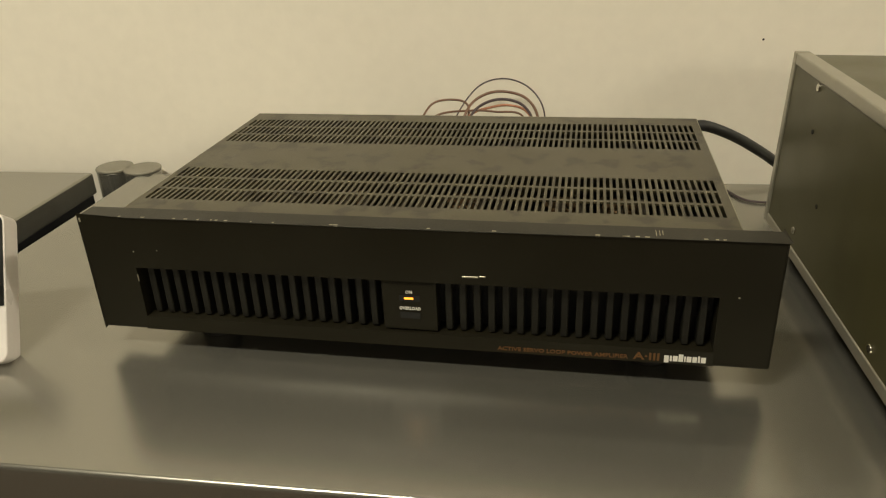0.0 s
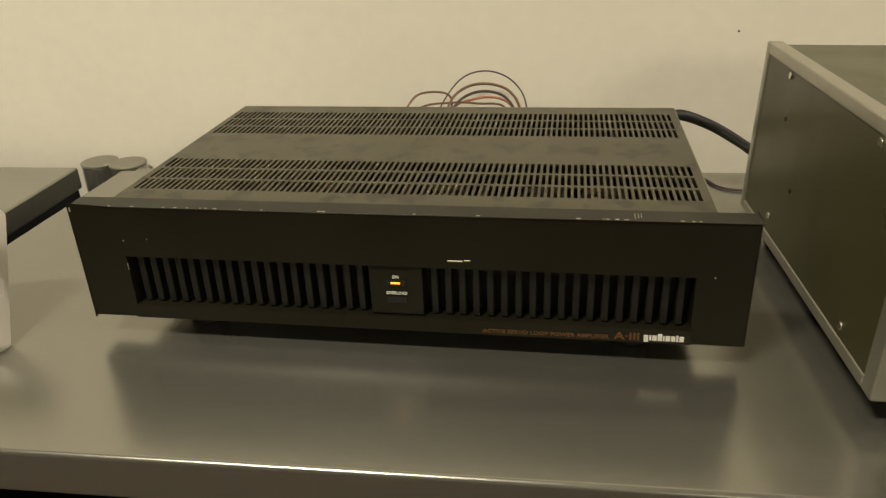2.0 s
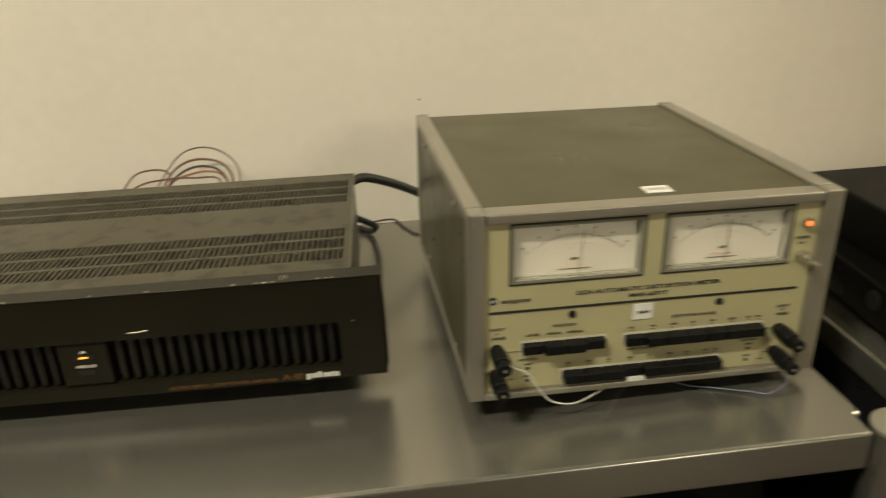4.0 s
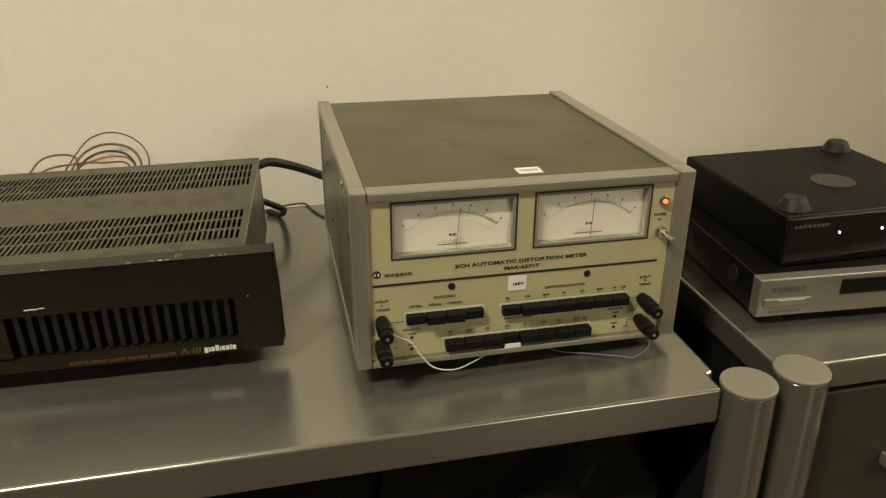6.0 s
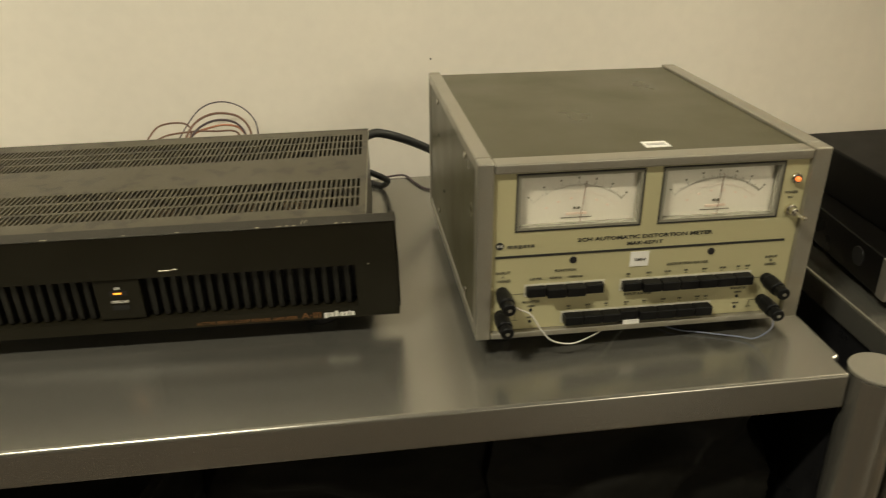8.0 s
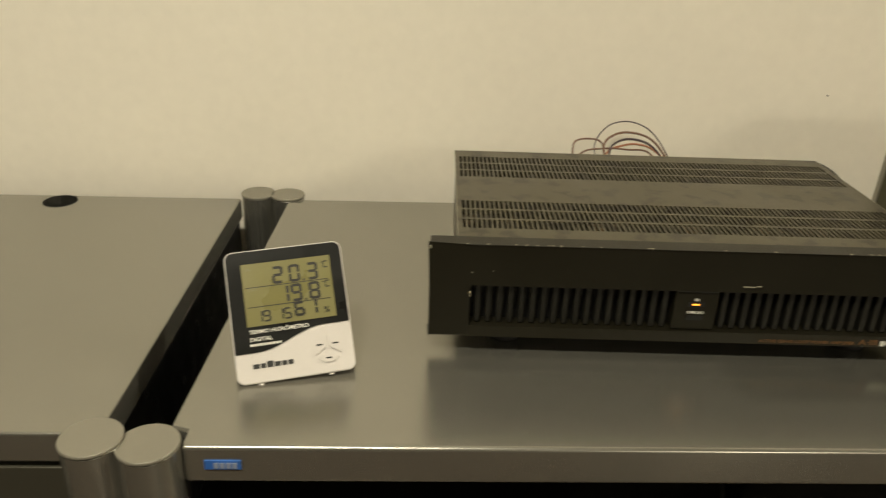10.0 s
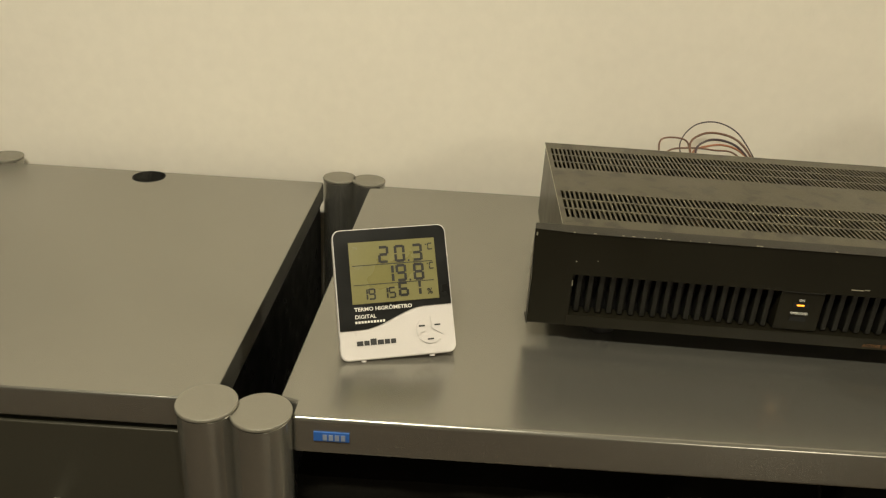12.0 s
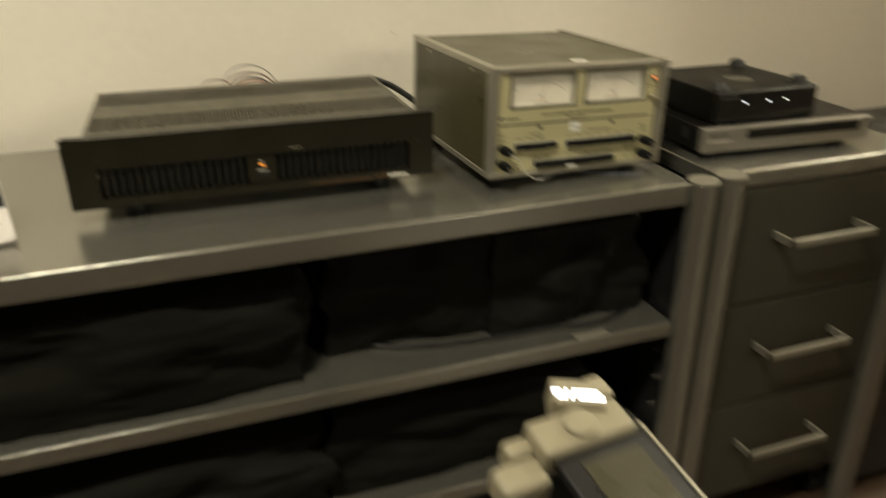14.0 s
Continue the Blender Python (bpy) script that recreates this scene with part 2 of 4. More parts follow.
def letters(words, at, height, width=None, depth=0.0003, tilt=90.0, bold=0.025):
    """A bmesh of the words in the built-in font, its left foot at `at`, upright and facing -y."""
    cu = bpy.data.curves.new("words", "FONT")
    cu.body, cu.size, cu.extrude = words, height / 0.73, depth
    cu.resolution_u = 2
    cu.offset = height * bold
    ob = new("words", cu)
    me = bpy.data.meshes.new_from_object(ob.evaluated_get(bpy.context.evaluated_depsgraph_get()))
    bpy.data.objects.remove(ob)
    bpy.data.curves.remove(cu)
    bm = bmesh.new()
    bm.from_mesh(me)
    bpy.data.meshes.remove(me)
    if width and bm.verts:
        xs = [v.co.x for v in bm.verts]
        k = width / (max(xs) - min(xs))
        bmesh.ops.scale(bm, vec=(k, 1, 1), verts=bm.verts)
    bmesh.ops.transform(bm, matrix=Matrix.Translation(at) @ Matrix.Rotation(radians(tilt), 4, "X"), verts=bm.verts)
    return bm


def bars(x0, x1, z0, z1, gaps, y=-0.0004, bm=None):
    """Writing that is not spelt out: a row of plain bars."""
    bm = bmesh.new() if bm is None else bm
    w = (x1 - x0) / gaps
    for i in range(gaps):
        box(x0 + i * w, x0 + (i + 0.72) * w, y, y + 0.0005, z0, z1, bm=bm)
    return bm


def mark_row(shapes, h, gap):
    """A maker's mark as a row of plain bars of height h, from x = 0 on, facing -y."""
    bm = bmesh.new()
    x = 0.0
    for wide, kind in shapes:
        low, high = {"low": (-0.3, 1.0), "high": (0.0, 1.35), "tall": (0.0, 1.2)}.get(kind, (0.0, 1.0))
        box(x, x + wide, -0.0003, 0.0002, h * low, h * high, bm=bm)
        x += wide + gap
    return bm


def sheet(xs, ys, z0, z1, is_hole):
    """A sheet with rectangular holes in the cells for which is_hole(i, j)."""
    bm = bmesh.new()
    grid = [[[bm.verts.new((x, y, z)) for y in ys] for x in xs] for z in (z0, z1)]
    solid = lambda i, j: 0 <= i < len(xs) - 1 and 0 <= j < len(ys) - 1 and not is_hole(i, j)
    for i in range(len(xs) - 1):
        for j in range(len(ys) - 1):
            if not solid(i, j):
                continue
            for g in grid:
                bm.faces.new((g[i][j], g[i + 1][j], g[i + 1][j + 1], g[i][j + 1]))
            for di, dj, a, b in ((-1, 0, (i, j), (i, j + 1)), (1, 0, (i + 1, j), (i + 1, j + 1)), (0, -1, (i, j), (i + 1, j)), (0, 1, (i, j + 1), (i + 1, j + 1))):
                if not solid(i + di, j + dj):
                    bm.faces.new((grid[0][a[0]][a[1]], grid[0][b[0]][b[1]], grid[1][b[0]][b[1]], grid[1][a[0]][a[1]]))
    for v in [v for v in bm.verts if not v.link_faces]:
        bm.verts.remove(v)
    return bm


def upright(bm, y1):
    """Turns a sheet drawn in x-y into the x-z plane, its face at -y; y1 is its rear."""
    bmesh.ops.transform(bm, matrix=Matrix.Translation((0, y1, 0)) @ Matrix.Rotation(radians(90), 4, "X"), verts=bm.verts)
    return bm


# ---------------------------------------------------------------- the room
T = 0.68
WALL = 0.515
thing("wall_north", box(-3.2, 3.2, WALL, WALL + 0.12, 0, 2.4), PLASTER, "cream painted plaster wall behind the metal desks", "wall", kind="structure")
thing("wall_west", box(-3.32, -3.2, -5.4, WALL + 0.12, 0, 2.4), DIM_WALL, "unseen side wall, dark taupe to cut bounced light", "wall", kind="structure")
thing("wall_east", box(3.2, 3.32, -5.4, WALL + 0.12, 0, 2.4), DIM_WALL, "unseen side wall, dark taupe to cut bounced light", "wall", kind="structure")
# added out of view: blocks the far globe from the right wall and drawers
thing("shade_wall", box(1.38, 3.2, -0.68, -0.60, 0, 2.4), DIM_WALL, "added unseen wall that blocks light from the right side", "wall", kind="structure")
# added out of view: its shadow darkens the right end of the north wall
thing("shade_pier", box(1.90, 2.30, 0.31, WALL, 0, 2.4), PLASTER, "added unseen pier that shades the right end of the wall", "wall", kind="structure")
thing("wall_south", box(-3.32, 3.32, -5.52, -5.4, 0, 2.4), DIM_WALL, "unseen wall behind the viewer, dark taupe to cut bounced light", "wall", kind="structure")
thing("ceiling", box(-3.32, 3.32, -5.52, WALL + 0.12, 2.4, 2.5), CEIL, "white painted ceiling", "ceiling", kind="structure")
thing("floor", box(-3.32, 3.32, -5.52, WALL + 0.12, -0.1, 0), FLOORWOOD, "reddish brown wooden floor", "floor", kind="structure")

# ---------------------------------------------------------------- metal desk units


def post(x, y, height, parent, rad=0.0205):
    p = part("post", cyl((x, y, 0.0), rad, height - 0.0035, n=40, bevel=0.0006), SILVER, parent, smooth=True)
    part("cap", cyl((x, y, height - 0.0032), rad * 1.03, 0.0032, n=40, bevel=0.001), CAP, p, "flat grey plastic end cap", smooth=True)
    return p


# open shelf unit that carries the instruments
shelf_unit = root("shelf_unit", None, "silver-grey metal shelf unit with round corner posts", "shelf unit")
for x, y, up in ((-0.0185, -0.003, 0.006), (0.946, 0.002, 0.002), (-0.003, 0.485, 0.002), (0.946, 0.487, 0.002)):
    post(x, y, T + up, shelf_unit)
top = prism([(0.001, 0.0), (0.924, 0.0), (0.924, 0.022), (0.930, 0.024), (0.930, 0.464), (0.924, 0.466), (0.924, 0.472), (0.016, 0.472),
             (0.016, 0.464), (0.0, 0.462), (-0.012, 0.022), (0.001, 0.018)], T - 0.031, T, r=0.0032)
part("desktop", top, SILVER, shelf_unit, "smooth silver-grey metal top with a folded front edge", smooth=True)
for z, th in ((0.470, 0.023), (0.266, 0.023), (0.07, 0.023)):
    part("shelf", box(0.002, 0.924, 0.0, 0.47, z - th, z, 0.0015), SILVER, shelf_unit, smooth=True)
part("back_panel", box(0.01, 0.92, 0.474, 0.478, 0.06, T - 0.034), BLACKPL, shelf_unit, "dark back panel")
part("side_panel", box(-0.006, -0.002, 0.02, 0.46, 0.06, T - 0.034), BLACKPL, shelf_unit, "dark side panel")
part("side_panel", box(0.932, 0.936, 0.02, 0.46, 0.06, T - 0.034), BLACKPL, shelf_unit, "dark side panel")
for z in (0.408, 0.359, 0.311):
    part("shelf_peg", cyl((0.9215, 0.026, z), 0.0026, 0.0108, "x", 14, bevel=0.0006), CHROME, shelf_unit, "small bright shelf peg", smooth=True)
plate = part("maker_plate", box(0.0165, 0.0415, -0.0012, 0.0005, T - 0.0185, T - 0.0108, 0.0003), BLUE, shelf_unit, "small blue plate with pale bars")
part("mid", bars(0.023, 0.040, T - 0.0172, T - 0.0125, 4, y=-0.0017), material("plate_print", (0.24, 0.28, 0.38), 0.5), plate)


def handle(x0, x1, z, parent, y=0.0, reach=0.040):
    """A flat D-shaped bar handle."""
    bm = box(x0, x1, y - reach, y - reach + 0.006, z - 0.006, z + 0.006, 0.001)
    for x in (x0, x1 - 0.006):
        box(x, x + 0.006, y - reach, y, z - 0.006, z + 0.006, 0.001, bm=bm)
    return part("handle", bm, ALU, parent, "satin metal bar handle", smooth=True)


def drawer_unit(name, label, posts, x0, x1, front, gaps, grommet=None):
    """A pedestal of three drawers on castors, with round corner posts."""
    u = root(name, None, label, "drawer unit")
    for x, y, up in posts:
        post(x, y, T + up, u)
    top = box(x0, x1, front, 0.472, T - 0.0255, T, 0.0025)
    top_ob = part("top_panel", top, SILVER, u, "smooth silver-grey metal top", smooth=True)
    if grommet:
        gx, gy, gr = grommet
        cut = thing("cutter", cyl((gx, gy, T - 0.1), gr, 0.2, n=40), BLACK)
        md = top_ob.modifiers.new("hole", "BOOLEAN")
        md.object, md.operation, md.solver = cut, "DIFFERENCE", "EXACT"
        me = bpy.data.meshes.new_from_object(top_ob.evaluated_get(bpy.context.evaluated_depsgraph_get()))
        top_ob.modifiers.clear()
        top_ob.data = me
        bpy.data.objects.remove(cut)
        ring = cyl((gx, gy, T - 0.025), gr, 0.0255, n=40)
        bmesh.ops.delete(ring, geom=[f for f in ring.faces if len(f.verts) > 4], context="FACES_ONLY")
        part("cable_hole", ring, BLACKPL, u, "round dark cable hole in the top", smooth=True)
    part("carcass", box(x0 + 0.004, x1 - 0.004, front + 0.022, 0.468, 0.075, T - 0.027), BLACKPL, u, "dark carcass")
    zs = list(gaps)
    for hi, lo in zip(zs, zs[1:]):
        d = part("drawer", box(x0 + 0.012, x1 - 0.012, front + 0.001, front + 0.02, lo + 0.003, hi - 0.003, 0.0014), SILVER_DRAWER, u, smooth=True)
        mid = (x0 + x1) / 2 + 0.002
        handle(mid - 0.078, mid + 0.078, (hi + lo) / 2 + 0.016, d, front + 0.001)
    for x, y in ((x0 + 0.03, front + 0.05), (x1 - 0.04, front + 0.04), (x0 + 0.03, 0.43), (x1 - 0.04, 0.43)):
        w = cyl((x - 0.008, y, 0.026), 0.026, 0.016, "x", 28, bevel=0.003)
        cyl((x + 0.012, y, 0.026), 0.026, 0.016, "x", 28, bevel=0.003, bm=w)
        cw = part("castor", w, RUBBER, u, "grey rubber castor", smooth=True)
        part("fork", box(x - 0.006, x + 0.026, y - 0.014, y + 0.014, 0.04, 0.074, 0.003), BLACKPL, cw)
    return u


drawer_unit("drawer_unit", "silver-grey metal drawer pedestal with a round cable hole in its top",
            ((-0.056, -0.002, 0.010), (-0.0405, 0.489, 0.002), (-0.468, -0.002, 0.008), (-0.468, 0.489, 0.002)), -0.462, -0.058, 0.013,
            (0.6525, 0.463, 0.277, 0.085), (-0.270, 0.451, 0.0195))
drawer_unit("drawer_unit", "silver-grey metal drawer pedestal on castors, carrying a disc player",
            ((0.9955, 0.009, 0.002), (0.995, 0.489, 0.002), (1.352, 0.006, 0.002), (1.352, 0.489, 0.002)), 0.981, 1.36, 0.014,
            (0.6525, 0.463, 0.277, 0.085))

# ---------------------------------------------------------------- power amplifier
A = root("power_amplifier", pose(0.3865, 0.1155, T, 0, 0, -1.7), "dark olive-brown power amplifier with slotted lid, chipped paint", "amplifier")
WZ0, WZ1, WX = 0.0272, 0.0640, 0.1835
PZ0, PZ1, PX, PD = 0.0172, 0.1003, 0.2165, 0.016
pl = upright(sheet([-PX, -WX, WX, PX], [PZ0, WZ0, WZ1, PZ1], 0.0, PD, lambda i, j: i == 1 and j == 1), PD)
outer = [e for e in pl.edges if len(e.link_faces) == 2 and e.calc_face_angle(0) > 1 and
         (all(abs(abs(v.co.x) - PX) < 1e-6 for v in e.verts) or all(v.co.z > PZ1 - 1e-6 or v.co.z < PZ0 + 1e-6 for v in e.verts))]
bmesh.ops.bevel(pl, geom=outer, offset=0.0012, segments=2, profile=0.5, affect="EDGES")
face = part("front_panel", pl, AMP_SHADED, A, "thick dark front panel with chipped edges")
# body under the lid
for nm, b in (("front_frame", (-0.1935, 0.1935, PD + 0.002, 0.0195, 0.020, 0.0975)), ("side_panel", (-0.1935, -0.1925, 0.0195, 0.2465, 0.020, 0.0975)),
              ("side_panel", (0.1925, 0.1935, 0.0195, 0.2465, 0.020, 0.0975)), ("rear_panel", (-0.1925, 0.1925, 0.2455, 0.2465, 0.020, 0.0975)),
              ("base_plate", (-0.1925, 0.1925, 0.0195, 0.2455, 0.020, 0.022))):
    part(nm, box(*b), AMP_LIT, A)
# slotted lid: a sheet with two bands of three rows of slots
NS, US0, US1 = 90, -0.1900, 0.1905
rows_v = []
for v0, v1 in ((0.0355, 0.0985), (0.1640, 0.2275)):
    h = (v1 - v0 - 2 * 0.0034) / 3
    rows_v += [(v0 + i * (h + 0.0034), v0 + i * (h + 0.0034) + h) for i in range(3)]
xs = [-0.1945]
pitch = (US1 - US0) / NS
for i in range(NS):
    xs += [US0 + i * pitch, US0 + i * pitch + 0.0024]
xs.append(0.1945)
ys = [0.0165]
for a, b in rows_v:
    ys += [a, b]
ys.append(0.2475)
lid = sheet(xs, ys, 0.0977, 0.0990, lambda i, j: i % 2 == 1 and j % 2 == 1)
lid_ob = part("slotted_lid", lid, AMP_LIT, A, "worn steel lid with two bands of ventilation slots")
# thin pale strips paint the reflection along the lid's rear and side edges
for b in ((-0.1948, 0.1948, 0.2474, 0.2479, 0.0984, 0.0992), (-0.1949, -0.1944, 0.02, 0.2474, 0.0984, 0.0992), (0.1944, 0.1949, 0.02, 0.2474, 0.0984, 0.0992)):
    part("worn_glint_edge", box(*b), EDGE_GLINT, lid_ob, "pale strip painting the glint along the lid edge")
# inside: heat sinks and boards seen through the slots
fin_mesh = mesh_of("fin", box(0, 0.004, 0, 0.045, 0.0, 0.050), HEATSINK)
for v0 in (0.045, 0.17):
    hs = part("heat_sink", box(-0.172, 0.172, v0 - 0.002, v0 + 0.047, 0.029, 0.034), HEATSINK, A, "dusty dark heat sink under the slots")
    for i in range(26):
        fin = new("fin", fin_mesh)
        fin.parent = hs
        fin.location = ((-0.17 + i * 0.0135) * S, v0 * S, (0.0335 + 0.004 * math.sin(i * 1.7)) * S)
part("circuit_board", box(-0.185, 0.185, 0.03, 0.24, 0.026, 0.0285), material("board_brown", (0.06, 0.035, 0.012), 0.6, 0, 0.3), A)
for x in (-0.06, 0.02, 0.09, 0.13):
    part("coil", cyl((x, 0.098, 0.03), 0.013, 0.05, n=20, bevel=0.002), COPPER, A, "copper coloured winding", smooth=True)
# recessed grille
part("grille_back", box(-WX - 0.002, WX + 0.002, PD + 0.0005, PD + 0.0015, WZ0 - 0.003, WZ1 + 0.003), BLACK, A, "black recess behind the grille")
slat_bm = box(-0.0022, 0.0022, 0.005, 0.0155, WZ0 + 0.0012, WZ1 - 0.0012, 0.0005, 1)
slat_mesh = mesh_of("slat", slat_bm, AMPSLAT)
for i in range(18):
    for u in (-0.1768 + i * 0.00896, 0.0242 + i * 0.00896):
        s = new("slat", slat_mesh)
        s.parent = A
        s.location = (u * S, 0, 0)
ctr = part("indicator_plate", box(-0.0176, 0.0172, 0.002, 0.0155, WZ0 + 0.0012, WZ1 - 0.001, 0.0006), AMP_SHADED, A, "dark plate with two indicator windows")
part("power_led", box(-0.0034, 0.0026, 0.0010, 0.003, 0.0507, 0.0521, 0.0004), AMBER, ctr, "glowing amber indicator")
part("led_window", box(-0.0064, 0.0064, 0.0014, 0.0025, 0.0494, 0.0535), BLACK, ctr)
part("led_window", box(-0.0064, 0.0064, 0.0014, 0.0025, 0.0370, 0.0412), BLACK, ctr, "dark unlit overload window")
part("lettering", letters("ON", (-0.0024, 0.0016, 0.0548), 0.0021, 0.0042), WHITEINK, ctr)
part("lettering", letters("OVERLOAD", (-0.0068, 0.0016, 0.0432), 0.0021, 0.0136), WHITEINK, ctr)
# sloping lip under the grille, with the print on it
SLOPE = math.degrees(math.atan2(0.0012, 0.0090))
lip_bm = bmesh.new()
ends = [[lip_bm.verts.new((x, y, z)) for y, z in ((0.0002, 0.0178), (-0.0014, 0.0181), (-0.0002, 0.0271), (0.0002, 0.0271))] for x in (-WX - 0.001, WX + 0.001)]
for k in range(4):
    lip_bm.faces.new((ends[0][k], ends[0][(k + 1) % 4], ends[1][(k + 1) % 4], ends[1][k]))
lip_bm.faces.new(ends[0])
lip_bm.faces.new(ends[1])
lip = part("grille_lip", lip_bm, AMP_SHADED, face, "sloping strip under the grille")
part("lettering", letters("ACTIVE SERVO LOOP POWER AMPLIFIER", (0.0555, -0.00128, 0.0198), 0.0026, 0.0795, tilt=90 - SLOPE), ORANGEINK, lip, "dull orange lettering")
part("lettering", letters("A·III", (0.1380, -0.00128, 0.0198), 0.0048, 0.0155, tilt=90 - SLOPE), ORANGEINK, lip, "dull orange model lettering")
wm = mark_row(((0.0027, "low"), (0.0012, "mid"), (0.0027, "mid"), (0.0027, "high"), (0.0008, "mid"), (0.0027, "mid"), (0.0025, "mid"), (0.0012, "tall"), (0.0027, "mid")), 0.0034, 0.0006)
bmesh.ops.transform(wm, matrix=Matrix.Translation((0.1560, -0.00128, 0.0200)) @ Matrix.Rotation(radians(-SLOPE), 4, "X"), verts=wm.verts)
part("maker_mark", wm, WHITEINK, lip, "white maker's mark as plain bars")
# chips and scratches in the paint
rng = random.Random(4)
chips = []
for x in [rng.uniform(-PX, PX - 0.004) for _ in range(22)]:
    w = rng.uniform(0.0005, 0.0028)
    chips.append(box(x, x + w, -0.0002, 0.0010, PZ1 - 0.0012 * rng.uniform(0.3, 0.8), PZ1 + 0.0001))
for x, z, w, h in ((0.034, 0.0688, 0.010, 0.0010), (0.0445, 0.0694, 0.0040, 0.0010), (0.1935, 0.0640, 0.0011, 0.0011), (-0.1845, 0.0200, 0.003, 0.0008),
                   (-0.1795, 0.0185, 0.0015, 0.0006), (-0.1838, 0.054, 0.0008, 0.005), (-0.183, 0.0752, 0.001, 0.0009), (-0.166, 0.0768, 0.0007, 0.0008),
                   (-0.2165, 0.0955, 0.0012, 0.003)):
    chips.append(box(x, x + w, -0.0003, 0.0002, z, z + h, 0.0002, 1))
for x in (0.112, 0.134, 0.171):
    chips.append(box(x, x + 0.0024, -0.0002, 0.0012, PZ1 - 0.0007, PZ1 + 0.0002, 0.0002, 1))
for k, x in enumerate((0.1455, 0.1475, 0.1492)):
    chips.append(box(x, x + 0.0004, 0.002 + 0.001 * k, 0.010, PZ1 - 0.0002, PZ1 + 0.0001))
part("worn_glint_edge", box(-PX + 0.001, PX - 0.001, 0.0001, 0.0006, PZ1 - 0.0007, PZ1 - 0.0001), material("rubbed_paint", (0.085, 0.076, 0.048), 0.4, 0.3, 0.5, 50.0, 400.0), face, "top edge rubbed to a paler line")
for c in chips:
    part("paint_chip", c, CHIP, face)
for x in (-0.15, 0.15):
    for y in (0.035, 0.22):
        part("foot", cyl((x, y, 0), 0.014, 0.0205, n=24, r2=0.012, bevel=0.0015), RUBBER, A, "black rubber foot", smooth=True)

# ---------------------------------------------------------------- cables behind the amplifier
cord = tube([(0.585, 0.366, 0.768), (0.60, 0.378, 0.767), (0.63, 0.395, 0.752), (0.665, 0.42, 0.727), (0.70, 0.44, 0.70), (0.74, 0.455, 0.6855), (0.80, 0.46, 0.6855)], 0.0048, 12)
thing("mains_cable", cord, RUBBER, "thick black mains cord from the amplifier to the wall", "cable", smooth=True)
cord = tube([(0.576, 0.367, 0.732), (0.590, 0.373, 0.723), (0.603, 0.382, 0.7125), (0.606, 0.405, 0.700), (0.600, 0.435, 0.6845), (0.585, 0.45, 0.6840)], 0.0035, 10)
thing("mains_cable", cord, RUBBER, "second black cord behind the amplifier", "cable", smooth=True)
thing("thin_cable", tube([(0.60, 0.47, 0.6815), (0.628, 0.474, 0.6815), (0.640, 0.445, 0.6815), (0.655, 0.42, 0.6815), (0.69, 0.415, 0.6815)], 0.0013, 6), DARKWIRE,
      "thin dark cable lying on the desk", "cable", smooth=True)
loops = [([(0.335, 0.372, 0.74), (0.340, 0.43, 0.757), (0.350, 0.462, 0.766), (0.378, 0.466, 0.765), (0.384, 0.45, 0.75)], 0.0011, BROWNWIRE),
         ([(0.368, 0.40, 0.742), (0.374, 0.47, 0.757), (0.392, 0.49, 0.776), (0.417, 0.492, 0.7825), (0.442, 0.486, 0.775), (0.458, 0.47, 0.757), (0.462, 0.41, 0.735)], 0.0008, DARKWIRE),
         ([(0.378, 0.40, 0.742), (0.383, 0.46, 0.760), (0.398, 0.475, 0.770), (0.418, 0.478, 0.7725), (0.440, 0.47, 0.768), (0.453, 0.45, 0.755), (0.457, 0.40, 0.735)], 0.0014, BROWNWIRE),
         ([(0.382, 0.40, 0.742), (0.388, 0.45, 0.757), (0.402, 0.465, 0.765), (0.420, 0.468, 0.767), (0.438, 0.46, 0.763), (0.449, 0.44, 0.752), (0.452, 0.40, 0.735)], 0.0014, DARKWIRE),
         ([(0.372, 0.41, 0.742), (0.386, 0.452, 0.755), (0.404, 0.462, 0.760), (0.424, 0.464, 0.762), (0.442, 0.455, 0.758), (0.455, 0.42, 0.745)], 0.0013, material("copper_wire", (0.42, 0.19, 0.11), 0.4, 0.3, 0.2)),
         ([(0.330, 0.39, 0.745), (0.352, 0.44, 0.757), (0.380, 0.455, 0.7585), (0.410, 0.458, 0.757), (0.44, 0.45, 0.752)], 0.0011, BROWNWIRE)]
coil = root("wire_coil", None, "loose coil of thin brown and dark wires behind the amplifier", "cable")
for pts, r, mt in loops:
    pts = [pts[0][:1] + (0.364, 0.72)] + pts + [(pts[-1][0], 0.364, 0.72)]
    part("wire", tube(pts, r, 8, 8), mt, coil, smooth=True)

# ---------------------------------------------------------------- distortion meter
MW, MD, MZ0, MZ1 = 0.2625, 0.278, 0.018, 0.1585
Mt = root("distortion_meter", pose(0.652, 0.062, T, 0, 1.5, 1.5), "olive-green bench instrument with two dials and cream front panel", "test instrument")
RAIL = 0.0155


